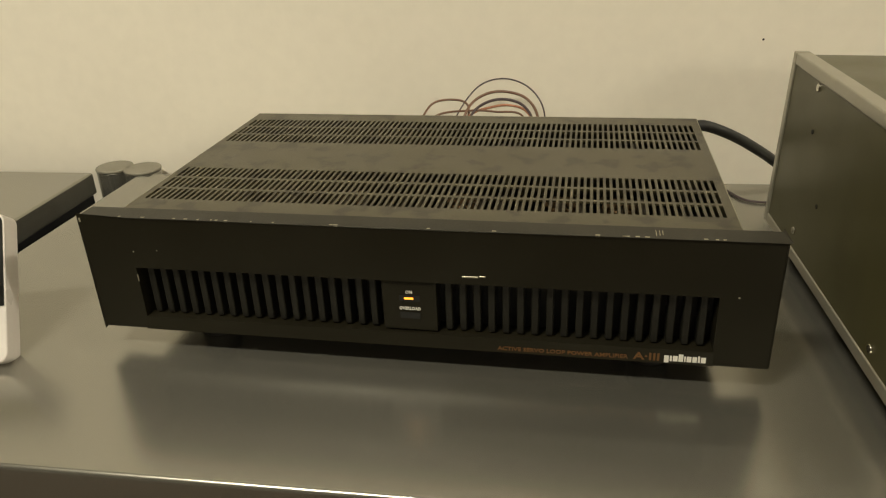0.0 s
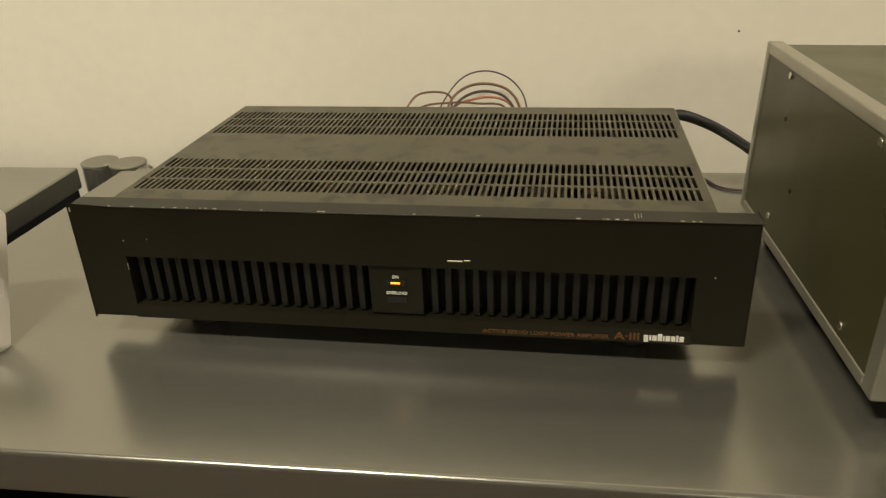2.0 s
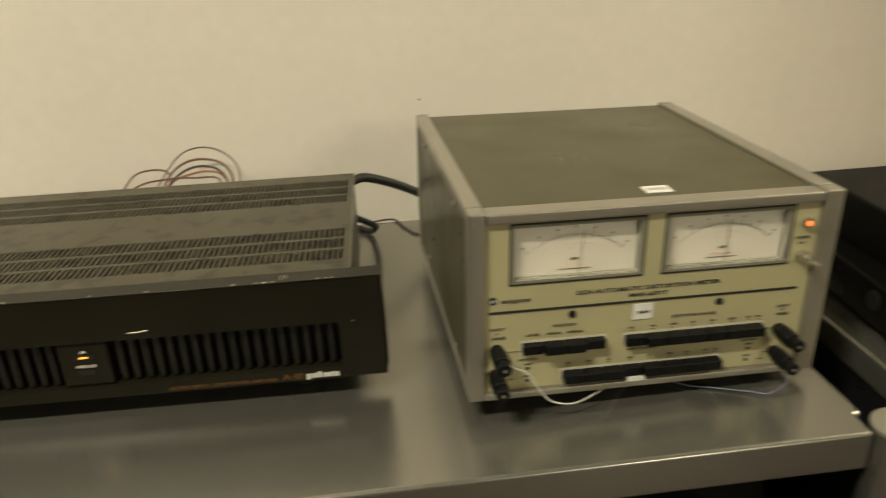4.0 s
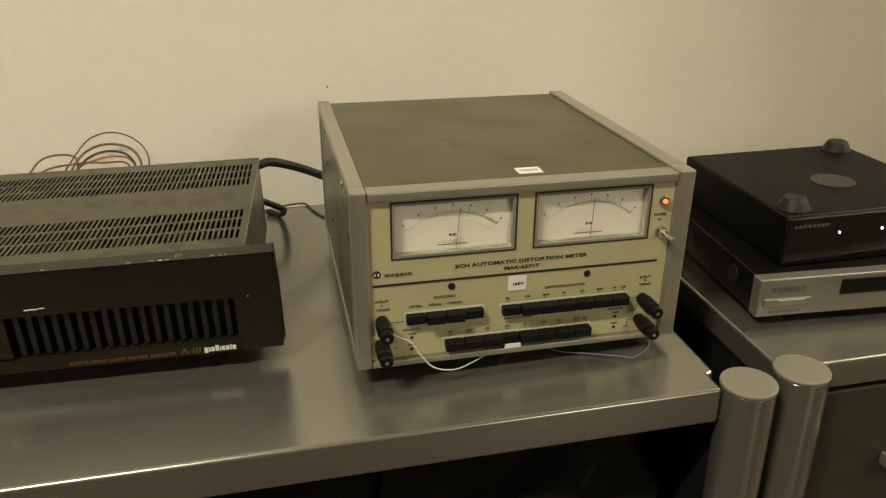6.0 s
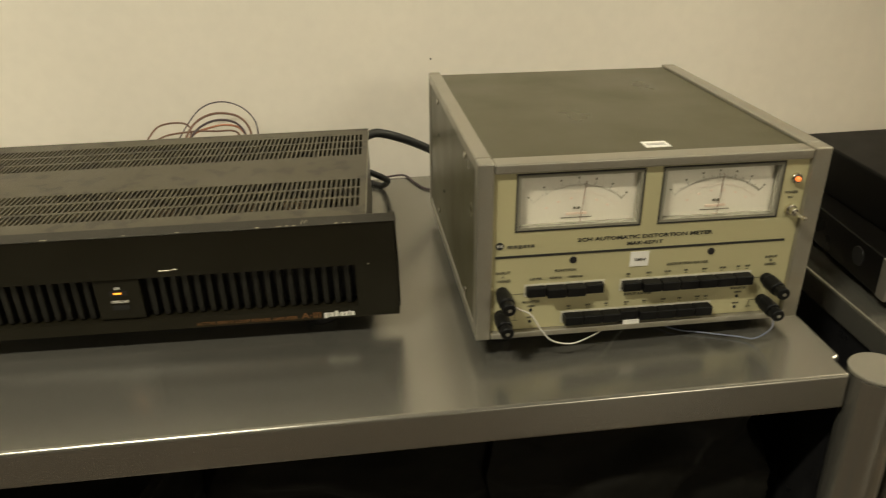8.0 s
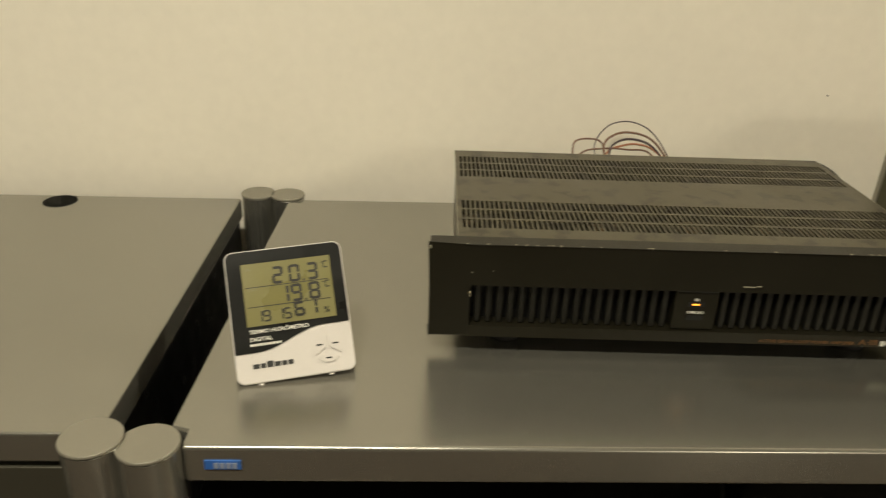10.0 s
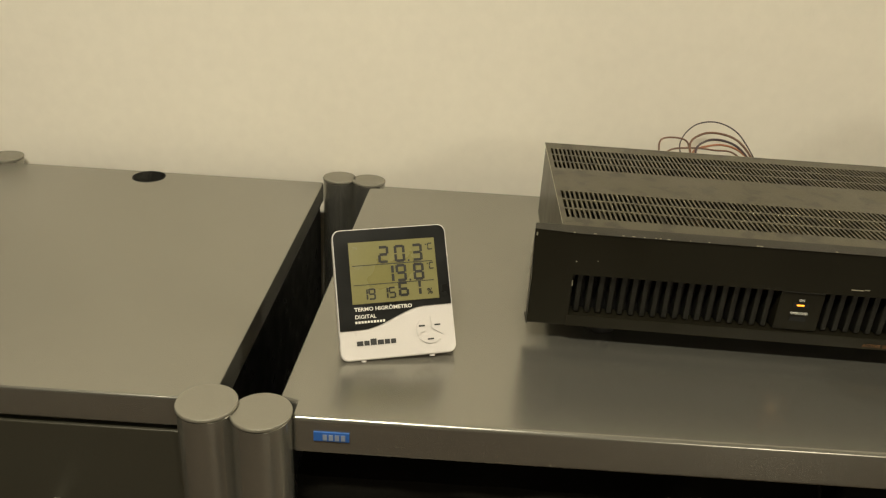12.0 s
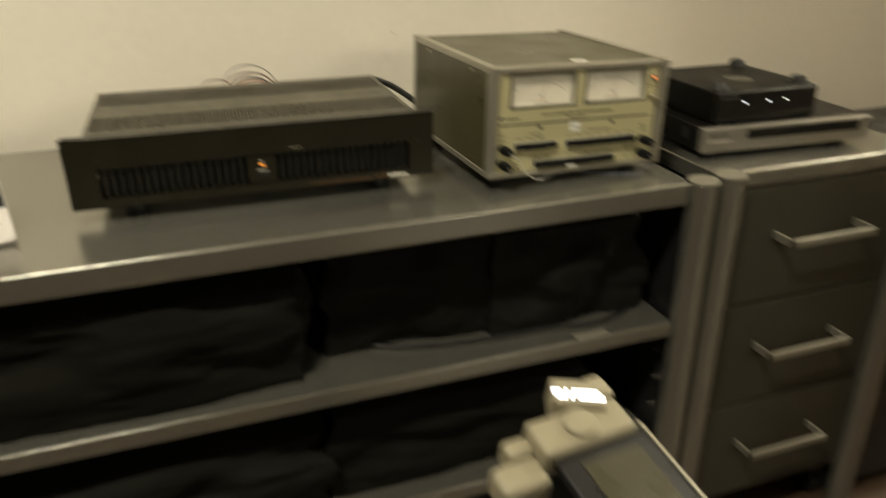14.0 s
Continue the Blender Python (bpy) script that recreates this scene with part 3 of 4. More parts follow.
def side_frame(x0, x1, outer):
    """Die-cast side cheek: a rounded rectangular rail round an enamelled plate."""
    bm = box(x0, x1, -0.004, 0.010, MZ0, MZ1, 0.0016)
    box(x0, x1, 0.010, MD - 0.008, MZ1 - 0.009, MZ1, 0.0012, bm=bm)
    box(x0, x1, 0.010, MD - 0.008, MZ0, MZ0 + 0.008, 0.0012, bm=bm)
    box(x0, x1, MD - 0.008, MD, MZ0, MZ1, 0.0012, bm=bm)
    f = part("side_frame", bm, ALU, Mt, "satin aluminium side rail", smooth=True)
    xa, xb = (x0 + 0.0012, x0 + 0.0035) if outer < 0 else (x1 - 0.0035, x1 - 0.0012)
    sp = part("side_plate", box(xa, xb, 0.009, MD - 0.007, MZ0 + 0.007, MZ1 - 0.008), OLIVE, f, "olive enamelled side plate")
    for y, z in ((0.0557, 0.1455), (0.0500, 0.0336), (0.2130, 0.1455), (0.2050, 0.0388)):
        s = cyl((xa if outer < 0 else xb, y, z), 0.0028, 0.0014, "x", 16, bevel=0.0004)
        bmesh.ops.translate(s, vec=(-0.0013 if outer < 0 else 0.0, 0, 0), verts=s.verts)
        part("screw", s, CHROME, f, "small bright screw", smooth=True)
    for y, z in ((0.2080, 0.1147), (0.1720, 0.0717)):
        s = cyl((xa if outer < 0 else xb, y, z), 0.0017, 0.0006, "x", 12)
        bmesh.ops.translate(s, vec=(-0.0006 if outer < 0 else 0.0, 0, 0), verts=s.verts)
        part("screw_hole", s, BLACK, f)
    return f


side_frame(0.004, RAIL, -1)
side_frame(MW - 0.0135, MW, 1)
XI0, XI1 = RAIL + 0.0003, MW - 0.0138
part("top_cover", box(XI0, XI1, 0.012, MD - 0.004, MZ1 - 0.006, MZ1 - 0.0022, 0.0006), OLIVE, Mt, "olive enamelled top cover", smooth=True)
part("bottom_cover", box(XI0, XI1, 0.012, MD - 0.004, MZ0 + 0.002, MZ0 + 0.005), OLIVE, Mt)
part("rear_panel", box(XI0, XI1, MD - 0.0035, MD - 0.001, MZ0 + 0.002, MZ1 - 0.003), OLIVE, Mt)
part("top_trim", box(XI0, XI1, -0.0035, 0.0118, MZ1 - 0.0085, MZ1 - 0.0012, 0.0012), ALU, Mt, "ribbed aluminium front trim", smooth=True)
part("bottom_trim", box(XI0, XI1, -0.004, 0.006, MZ0 + 0.0002, MZ0 + 0.0055, 0.0010), ALU, Mt, "bright aluminium bottom trim", smooth=True)
# front panel with two dial openings
P0, P1 = MZ0 + 0.0058, MZ1 - 0.0087
WIN = ((0.0325, 0.1245), (0.1385, 0.2300))
WB, WT = 0.1052, 0.1482
pan = upright(sheet([XI0, WIN[0][0], WIN[0][1], WIN[1][0], WIN[1][1], XI1], [P0, WB, WT, P1], 0.0, 0.003, lambda i, j: i in (1, 3) and j == 1), 0.003)
front = part("front_panel", pan, PANEL, Mt, "cream-green printed front panel")


def ring(x0, x1, z0, z1, w, y0, y1):
    bm = box(x0, x1, y0, y1, z1 - w, z1)
    box(x0, x1, y0, y1, z0, z0 + w, bm=bm)
    box(x0, x0 + w, y0, y1, z0 + w, z1 - w, bm=bm)
    box(x1 - w, x1, y0, y1, z0 + w, z1 - w, bm=bm)
    return bm


def dial(x0, x1, needle):
    g = part("dial_face", box(x0, x1, 0.0065, 0.0075, WB, WT), DIAL, front, "off-white dial card with fine scale")
    part("border", ring(x0 - 0.0006, x1 + 0.0006, WB - 0.0006, WT + 0.0006, 0.0010, -0.0005, 0.0001), BLACKINK, front, "black border line")
    part("bezel", ring(x0 + 0.0007, x1 - 0.0007, WB + 0.0007, WT - 0.0007, 0.0019, -0.0006, 0.0063), BEZELGREY, front, "grey inner bezel")
    part("pane", box(x0 + 0.003, x1 - 0.003, 0.0015, 0.0023, WB + 0.003, WT - 0.003), CLEAR, front, "clear dial window").visible_shadow = False
    cx, cz = (x0 + x1) / 2, WB + 0.004 - 0.024
    ticks, red, nums = bmesh.new(), bmesh.new(), bmesh.new()
    for k in range(61):
        a = radians(-40 + 80 * k / 60)
        major = k % 10 == 0
        mid = k % 5 == 0
        r0, r1 = 0.0500, 0.0500 + (0.0042 if major else 0.003 if mid else 0.0018)
        for r in [(r0, r1, 0.00013 if major else 0.00007, ticks)] + ([(0.0445, 0.0445 + (0.0024 if mid else 0.0012), 0.00010, red)] if k % 2 == 0 else []):
            b = box(-r[2], r[2], 0.0061, 0.0064, r[0], r[1])
            bmesh.ops.transform(b, matrix=Matrix.Translation((cx, 0, cz)) @ Matrix.Rotation(a, 4, "Y"), verts=b.verts)
            merge(r[3], b)
        if major:
            b = box(-0.0006, 0.0006, 0.0061, 0.0064, 0.0555, 0.0570)
            bmesh.ops.transform(b, matrix=Matrix.Translation((cx, 0, cz)) @ Matrix.Rotation(a, 4, "Y"), verts=b.verts)
            merge(nums, b)
        if k % 10 == 5:
            b = box(-0.0010, 0.0010, 0.0061, 0.0064, 0.0405, 0.0418)
            bmesh.ops.transform(b, matrix=Matrix.Translation((cx, 0, cz)) @ Matrix.Rotation(a, 4, "Y"), verts=b.verts)
            merge(red, b)
    part("scale", ticks, GREYINK, g)
    part("numeral_bar", nums, GREYINK, g)
    part("red_scale", red, REDINK, g, "pale red second scale")
    u = bars(cx - 0.0028, cx + 0.0028, WB + 0.0125, WB + 0.0143, 2, 0.0059)
    bars(cx - 0.0115, cx + 0.0115, WB + 0.0056, WB + 0.0063, 14, 0.0059, bm=u)
    part("unit_bar", u, GREYINK, g)
    r = bars(cx - 0.008, cx + 0.008, WB + 0.0082, WB + 0.0100, 7, 0.0059)
    part("unit_bar", r, REDINK, g)
    nd = box(-0.00016, 0.00016, 0.0042, 0.0046, 0.022, 0.0545)
    bmesh.ops.transform(nd, matrix=Matrix.Translation((cx, 0, cz)) @ Matrix.Rotation(radians(needle), 4, "Y"), verts=nd.verts)
    part("needle", nd, material("needle_red", (0.12, 0.04, 0.02), 0.5), g, "thin dark red needle")


dial(*WIN[0], 5.5)
dial(*WIN[1], 2.5)
part("panel_line", box(0.0182, 0.2410, -0.0005, 0.0002, 0.0845, 0.0862), BLACKINK, front, "thick black dividing line")
lg = cyl((0.0212, 0.0002, 0.0944), 0.0030, 0.0006, "-y", 24)
part("maker_emblem", lg, BLACKINK, front, "round black emblem", smooth=True)
eb = box(0.0194, 0.0205, -0.0007, 0.0, 0.0934, 0.0954)
box(0.0219, 0.0230, -0.0007, 0.0, 0.0934, 0.0954, bm=eb)
part("emblem_mark", eb, WHITEINK, front)
mg = mark_row(((0.0040, "mid"), (0.0028, "mid"), (0.0028, "low"), (0.0028, "mid"), (0.0016, "mid"), (0.0030, "mid")), 0.0022, 0.0006)
bmesh.ops.translate(mg, vec=(0.0268, -0.0001, 0.0922), verts=mg.verts)
part("maker_mark", mg, GREYINK, front, "maker's mark as plain grey bars")
INK = [("2CH AUTOMATIC DISTORTION METER", 0.0788, 0.0942, 0.0030, 0.1035, BLACKINK), ("MAK-6571T", 0.1165, 0.0891, 0.0028, 0.0275, BLACKINK),
       ("FUNCTION", 0.0632, 0.0708, 0.0021, 0.0162, GREYINK), ("LEVEL", 0.0445, 0.0652, 0.0018, 0.0098, GREYINK), ("400Hz", 0.0592, 0.0652, 0.0018, 0.0098, GREYINK),
       ("1000Hz", 0.0728, 0.0652, 0.0018, 0.0114, GREYINK), ("DISTORTION RANGE", 0.1500, 0.0700, 0.0021, 0.0320, GREYINK), ("INPUT RANGE", 0.1185, 0.0466, 0.0020, 0.0215, GREYINK),
       ("INPUT", 0.0190, 0.0716, 0.0021, 0.0105, GREYINK), ("A", 0.0235, 0.0685, 0.0019, 0.0018, GREYINK), ("100kΩ", 0.0194, 0.0648, 0.0021, 0.0100, GREYINK),
       ("INPUT", 0.2285, 0.0705, 0.0021, 0.0095, GREYINK), ("B", 0.2325, 0.0676, 0.0019, 0.0018, GREYINK), ("100kΩ", 0.2285, 0.0642, 0.0021, 0.0092, GREYINK),
       ("MONITOR", 0.0396, 0.0460, 0.0019, 0.0135, GREYINK), ("MONITOR", 0.2045, 0.0450, 0.0019, 0.0128, GREYINK),
       ("POWER", 0.2340, 0.1228, 0.0022, 0.0100, GREYINK), ("ON", 0.2368, 0.1190, 0.0017, 0.0036, GREYINK)]
for words, u, z, hh, w, ink in INK:
    part("lettering", letters(words, (u, -0.0001, z), hh, w), ink, front)
legends = [(u, u + 0.0056, z, z + 0.0013, 4) for u, z in ((0.0440, 0.0425), (0.0436, 0.0330), (0.2085, 0.0418), (0.2080, 0.0322))]
for i, u in enumerate((0.119, 0.1345, 0.149, 0.1645, 0.179, 0.193, 0.2065, 0.2135)):
    legends += [(u, u + 0.003 + 0.0012 * (i % 3), 0.0642, 0.0656, 2), (u + 0.0004, u + 0.0034, 0.0624, 0.0628, 1)]
for i, u in enumerate((0.0745, 0.089, 0.104, 0.1195, 0.134, 0.149, 0.1625, 0.1765, 0.184)):
    legends += [(u, u + 0.003 + 0.001 * (i % 2), 0.0402, 0.0416, 2), (u + 0.0004, u + 0.0034, 0.0386, 0.0390, 1)]
for lg in legends:
    part("small_writing", bars(*lg), GREYINK, front)
for a, b, c, d in ((0.0290, 0.0465, 0.0540, 0.0543), (0.0462, 0.0465, 0.0488, 0.0540), (0.0300, 0.0345, 0.0372, 0.0375), (0.0342, 0.0345, 0.0320, 0.0372), (0.0322, 0.0366, 0.0317, 0.0320), (0.2200, 0.2290, 0.0540, 0.0543), (0.2215, 0.2275, 0.0345, 0.0348), (0.2215, 0.2218, 0.0290, 0.0345), (0.2196, 0.2238, 0.0287, 0.0290)):
    part("printed_line", box(a, b, -0.0004, 0.0001, c, d), GREYINK, front)
for u, z in ((0.0766, 0.0798), (0.1835, 0.0795)):
    part("adjuster_hole", cyl((u, 0.0004, z), 0.0028, 0.0012, "-y", 20, bevel=0.0003), BLACKPL, front, "round black plug", smooth=True)
for u, z in ((0.0464, 0.0397), (0.0462, 0.0300), (0.2108, 0.0388), (0.2106, 0.0292)):
    part("jack_hole", cyl((u, 0.0002, z), 0.0013, 0.0006, "-y", 14), BLACK, front)
tag = part("paper_tag", box(0.1203, 0.1347, -0.0007, -0.0001, 0.0712, 0.0832), PAPER, front, "small white paper tag")
part("lettering", letters("120V", (0.1232, -0.0008, 0.0760), 0.0020, 0.0085), BLACKINK, tag)


def key_row(x0, x1, z0, z1, n, out, depth=0.0055):
    """A row of push keys in a pale slot; `out` are the keys that stand out."""
    part("key_slot", box(x0 - 0.0012, x1 + 0.0012, -0.0004, 0.0002, z0 - 0.0014, z1 + 0.0012), material("slot_white", (0.6, 0.58, 0.48), 0.5), front)
    w = (x1 - x0) / n
    for i in range(n):
        d = depth + (0.003 if i in out else 0.0)
        part("push_key", box(x0 + i * w + 0.0002, x0 + (i + 1) * w - 0.0002, -d, 0.0, z0, z1, 0.0007), KEYBLACK, front)


key_row(0.0418, 0.1010, 0.0530, 0.0605, 4, (1, 2))
key_row(0.1156, 0.2180, 0.0523, 0.0597, 7, (1, 2, 3, 4, 5, 6))
key_row(0.0712, 0.1885, 0.0282, 0.0356, 8, (0, 1, 2, 4, 5, 6, 7))
part("paper_tag", box(0.118, 0.131, -0.0060, -0.0054, 0.0245, 0.0280), PAPER, front, "torn white paper strip")
part("small_writing", bars(0.105, 0.160, 0.0249, 0.0262, 18), BLACKINK, front)


def binding_post(u, z):
    b = part("binding_post", cyl((u, 0.0, z), 0.0048, 0.0055, "-y", 22, r2=0.0052, bevel=0.0006), KEYBLACK, front, "black binding post with banana plug", smooth=True)
    t = cyl((u, -0.0055, z), 0.0058, 0.014, "-y", 22, bevel=0.0012)
    cyl((u, -0.0195, z), 0.0046, 0.008, "-y", 22, r2=0.0050, bevel=0.0012, bm=t)
    part("plug", t, KEYBLACK, b, smooth=True)
    part("pin", cyl((u, -0.0270, z), 0.0013, 0.0009, "-y", 14), ALU, b, "bright metal socket end", smooth=True)


for u, z in ((0.0240, 0.0565), (0.0232, 0.0370), (0.2322, 0.0530), (0.2315, 0.0345)):
    binding_post(u, z)
part("pilot_lamp", cyl((0.2400, 0.0, 0.1353), 0.0040, 0.003, "-y", 20, bevel=0.0008), CHROME, front, "chrome lamp holder", smooth=True)
lens = bmesh.new()
bmesh.ops.create_uvsphere(lens, u_segments=16, v_segments=10, radius=0.0019)
bmesh.ops.translate(lens, vec=(0.2403, -0.0034, 0.1350), verts=lens.verts)
part("lamp_lens", lens, NEON, front, "glowing orange pilot lamp", smooth=True)
sw = cyl((0.2403, 0.0, 0.1105), 0.0046, 0.003, "-y", 6, bevel=0.0004)
cyl((0.2403, -0.003, 0.1105), 0.0030, 0.005, "-y", 16, bevel=0.0005, bm=sw)
lever = cyl((0, 0, 0), 0.0012, 0.011, "-y", 12, r2=0.0017, bevel=0.0004)
bmesh.ops.transform(lever, matrix=Matrix.Translation((0.2403, -0.007, 0.1105)) @ Matrix.Rotation(radians(12), 4, "Z") @ Matrix.Rotation(radians(6), 4, "X"), verts=lever.verts)
part("toggle_switch", merge(sw, lever), CHROME, front, "chrome toggle switch", smooth=True)
st = part("sticker", box(0.1320, 0.1510, 0.0200, 0.0335, MZ1 - 0.0022, MZ1 - 0.0018), PAPER, Mt, "small white sticker on the top cover")
part("sticker_bar", box(0.1345, 0.1485, 0.0245, 0.0290, MZ1 - 0.0018, MZ1 - 0.0016), material("print_grey", (0.45, 0.44, 0.42), 0.6), st)
for x, y, hh in ((0.03, 0.03, 0), (0.235, 0.03, 0), (0.03, 0.245, 0), (0.235, 0.245, 0)):
    drop = (x - 0.0) * math.tan(radians(1.5))
    part("foot", cyl((x, y, drop + 0.0004), 0.010, MZ0 + 0.0025 - drop, n=22, bevel=0.0008), RUBBER, Mt, "black rubber foot", smooth=True)
# leads from the binding posts
ca, sa = math.cos(radians(1.5)), math.sin(radians(1.5))
lead = lambda u, y, z: (0.652 + u * ca - y * sa, 0.062 + u * sa + y * ca, T + z - u * 0.0262)
thing("white_lead", tube([lead(0.0270, -0.011, 0.054), lead(0.036, -0.011, 0.0475), lead(0.045, -0.012, 0.0425), lead(0.053, -0.013, 0.0290), lead(0.062, -0.013, 0.0190),
                          lead(0.078, -0.010, 0.0135), lead(0.095, -0.004, 0.0150), lead(0.110, 0.006, 0.0150), lead(0.125, 0.02, 0.009), lead(0.15, 0.04, 0.0066)], 0.00058, 8), WHITEWIRE,
      "thin white test lead sagging from the instrument", "cable", smooth=True)
thing("blue_lead", tube([lead(0.2318, -0.022, 0.0300), lead(0.231, -0.022, 0.020), lead(0.222, -0.017, 0.0095), lead(0.212, -0.010, 0.0078), lead(0.19, 0.0, 0.0070), lead(0.165, 0.012, 0.0068), lead(0.14, 0.05, 0.0060)], 0.00055, 8), BLUEWIRE,
      "thin blue-grey test lead lying on the desk", "cable", smooth=True)

# ---------------------------------------------------------------- thermo-hygrometer
HW, HH, HT = 0.0915, 0.1035, 0.018
Hy = root("thermo_hygrometer", None, "white digital thermo-hygrometer with black display surround, on its stand", "thermometer")
hx = Vector((0.970, 0.222, 0.045)).normalized()
hz = Vector((-0.176, 0.534, 0.827))
hz = (hz - hz.dot(hx) * hx).normalized()
hy = hz.cross(hx)
Hy.matrix_world = Matrix.Translation(Vector((0.0698, 0.0785, T + 0.0035)) * S) @ Matrix((hx, hy, hz)).transposed().to_4x4()


def rounded(x0, x1, z0, z1, r, n=6):
    pts = []
    for cx, cz, a0 in ((x1 - r, z0 + r, -90), (x1 - r, z1 - r, 0), (x0 + r, z1 - r, 90), (x0 + r, z0 + r, 180)):
        for k in range(n + 1):
            a = radians(a0 + 90 * k / n)
            pts.append((cx + r * math.cos(a), cz + r * math.sin(a)))
    return pts


def slab(outline, y0, y1, r=0.0):
    """A plate in the x-z plane between two depths."""
    bm = prism(outline, 0, y1 - y0, r=r)
    bmesh.ops.transform(bm, matrix=Matrix.Translation((0, y1, 0)) @ Matrix.Rotation(radians(90), 4, "X"), verts=bm.verts)
    return bm


shell = part("shell", slab(rounded(-HW / 2, HW / 2, 0, HH, 0.0065), 0.0, HT, r=0.0014), WHITEPL, Hy, "white plastic shell", smooth=True)
top_line = rounded(-HW / 2 + 0.0011, HW / 2 - 0.0011, 0.02, HH - 0.0010, 0.0058)
top_line = [p for p in top_line if p[1] > 0.05]
wave = []
for k in range(25):
    x = -HW / 2 + 0.0011 + (HW - 0.0022) * k / 24
    f = k / 24
    s = 0.5 - 0.5 * math.cos(math.pi * min(1, max(0, (f - 0.18) / 0.60)))
    wave.append((x, 0.0235 + 0.0150 * s))
blackface = part("display_surround", slab(top_line + wave, -0.0009, 0.0006), BEZEL, Hy, "glossy black surround with a wavy lower edge")
LX0, LX1, LZ0, LZ1 = -0.0335, 0.0355, 0.0435, 0.0925
lcd = part("lcd_screen", box(LX0, LX1, -0.0014, -0.0006, LZ0, LZ1, 0.0002, 1), LCD, Hy, "olive-green liquid crystal display")
SEG = {"0": "abcdef", "1": "bc", "2": "abged", "3": "abgcd", "5": "afgcd", "6": "afgedc", "8": "abcdefg", "9": "abcdfg", "C": "aefd"}


def digit(ch, x, z, w, h, t, bm):
    """One seven-segment figure."""
    seg = {"a": (t * 0.6, w - t * 0.6, h - t, h), "g": (t * 0.6, w - t * 0.6, h / 2 - t / 2, h / 2 + t / 2), "d": (t * 0.6, w - t * 0.6, 0, t),
           "f": (0, t, h / 2 + t * 0.25, h - t * 0.4), "b": (w - t, w, h / 2 + t * 0.25, h - t * 0.4), "e": (0, t, t * 0.4, h / 2 - t * 0.25), "c": (w - t, w, t * 0.4, h / 2 - t * 0.25)}
    for s in SEG[ch]:
        a, b, c, d = seg[s]
        box(x + a, x + b, -0.00165, -0.0013, z + c, z + d, bm=bm)


ROWS_LCD = [("20.3", 0.0745, 0.0138, ((-0.0105, "2"), (0.0025, "0"), (0.0165, "3")), 0.0138), ("19.8", 0.0590, 0.0138, ((-0.0075, "1"), (0.0025, "9"), (0.0165, "8")), 0.0138)]
for words, z, h, figs, dot in ROWS_LCD:
    bm = bmesh.new()
    for x, ch in figs:
        digit(ch, x, z, 0.0086, h, 0.0021, bm)
    box(0.0128, 0.0143, -0.00165, -0.0013, z, z + 0.0015, bm=bm)
    digit("C", 0.0295, z + 0.0082, 0.0042, 0.0056, 0.0009, bm)
    box(0.0278, 0.0288, -0.00165, -0.0013, z + 0.0122, z + 0.0132, bm=bm)
    part("figure", bm, LCDINK, lcd, "dark seven-segment figures")
bm = bmesh.new()
for x, ch in ((-0.0265, "1"), (-0.0205, "9"), (-0.0105, "1"), (-0.0045, "5")):
    digit(ch, x, 0.0462, 0.0057, 0.0090, 0.0013, bm)
for x, ch in ((0.0035, "6"), (0.0135, "1")):
    digit(ch, x, 0.0470, 0.0082, 0.0118, 0.0021, bm)
part("figure", bm, LCDINK, lcd, "dark seven-segment figures")
part("lettering", letters("%", (0.0262, -0.0014, 0.0474), 0.0048), LCDINK, lcd)
part("lettering", letters("IN", (-0.0300, -0.0014, 0.0868), 0.0024), LCDFAINT, lcd)
part("lettering", letters("OUT", (-0.0300, -0.0014, 0.0712), 0.0024), LCDFAINT, lcd)
for z in (0.0737, 0.0583):
    part("divider", box(LX0 + 0.002, LX1 - 0.003, -0.0016, -0.0013, z - 0.0003, z + 0.0003), LCDINK, lcd)
part("lettering", letters("TERMO HIGRÔMETRO", (-0.0325, -0.001, 0.0380), 0.0030, 0.0455), WHITEINK, blackface)
part("lettering", letters("DIGITAL", (-0.0325, -0.001, 0.0322), 0.0030, 0.0165), WHITEINK, blackface)
part("small_writing", bars(-0.0325, -0.0085, 0.0284, 0.0302, 10, -0.0013), WHITEINK, blackface)
mk = mark_row(((0.0050, "mid"), (0.0040, "mid"), (0.0048, "high"), (0.0048, "mid"), (0.0040, "mid"), (0.0040, "mid")), 0.0036, 0.0008)
bmesh.ops.translate(mk, vec=(-0.0325, -0.0001, 0.0112), verts=mk.verts)
part("maker_mark", mk, BLACKINK, shell, "maker's mark as plain black bars")
for k, a0 in enumerate((30, 150, 270)):
    pts = []
    for j in range(9):
        a = radians(a0 - 52 + 104 * j / 8)
        pts.append((0.0255 + 0.0105 * math.cos(a), 0.0190 + 0.0105 * math.sin(a)))
    pts.append((0.0255 + 0.0022 * math.cos(radians(a0)), 0.0190 + 0.0022 * math.sin(radians(a0))))
    bt = part("button", slab(pts, -0.0012, 0.0003), WHITEPL, shell, "white wedge-shaped button")
    part("button_bar", box(0.0255 + 0.0072 * math.cos(radians(a0)) - 0.0024, 0.0255 + 0.0072 * math.cos(radians(a0)) + 0.0024, -0.0015, -0.0011,
                           0.0190 + 0.0072 * math.sin(radians(a0)) - 0.0006, 0.0190 + 0.0072 * math.sin(radians(a0)) + 0.0006), BLACKINK, bt)
leg = box(-0.018, 0.018, 0.0, 0.0022, -0.060, 0.0, 0.0006)
bmesh.ops.transform(leg, matrix=Matrix.Translation((0, HT, 0.0600)) @ Matrix.Rotation(radians(63), 4, "X"), verts=leg.verts)
part("stand", leg, WHITEPL, Hy, "folding rear stand")
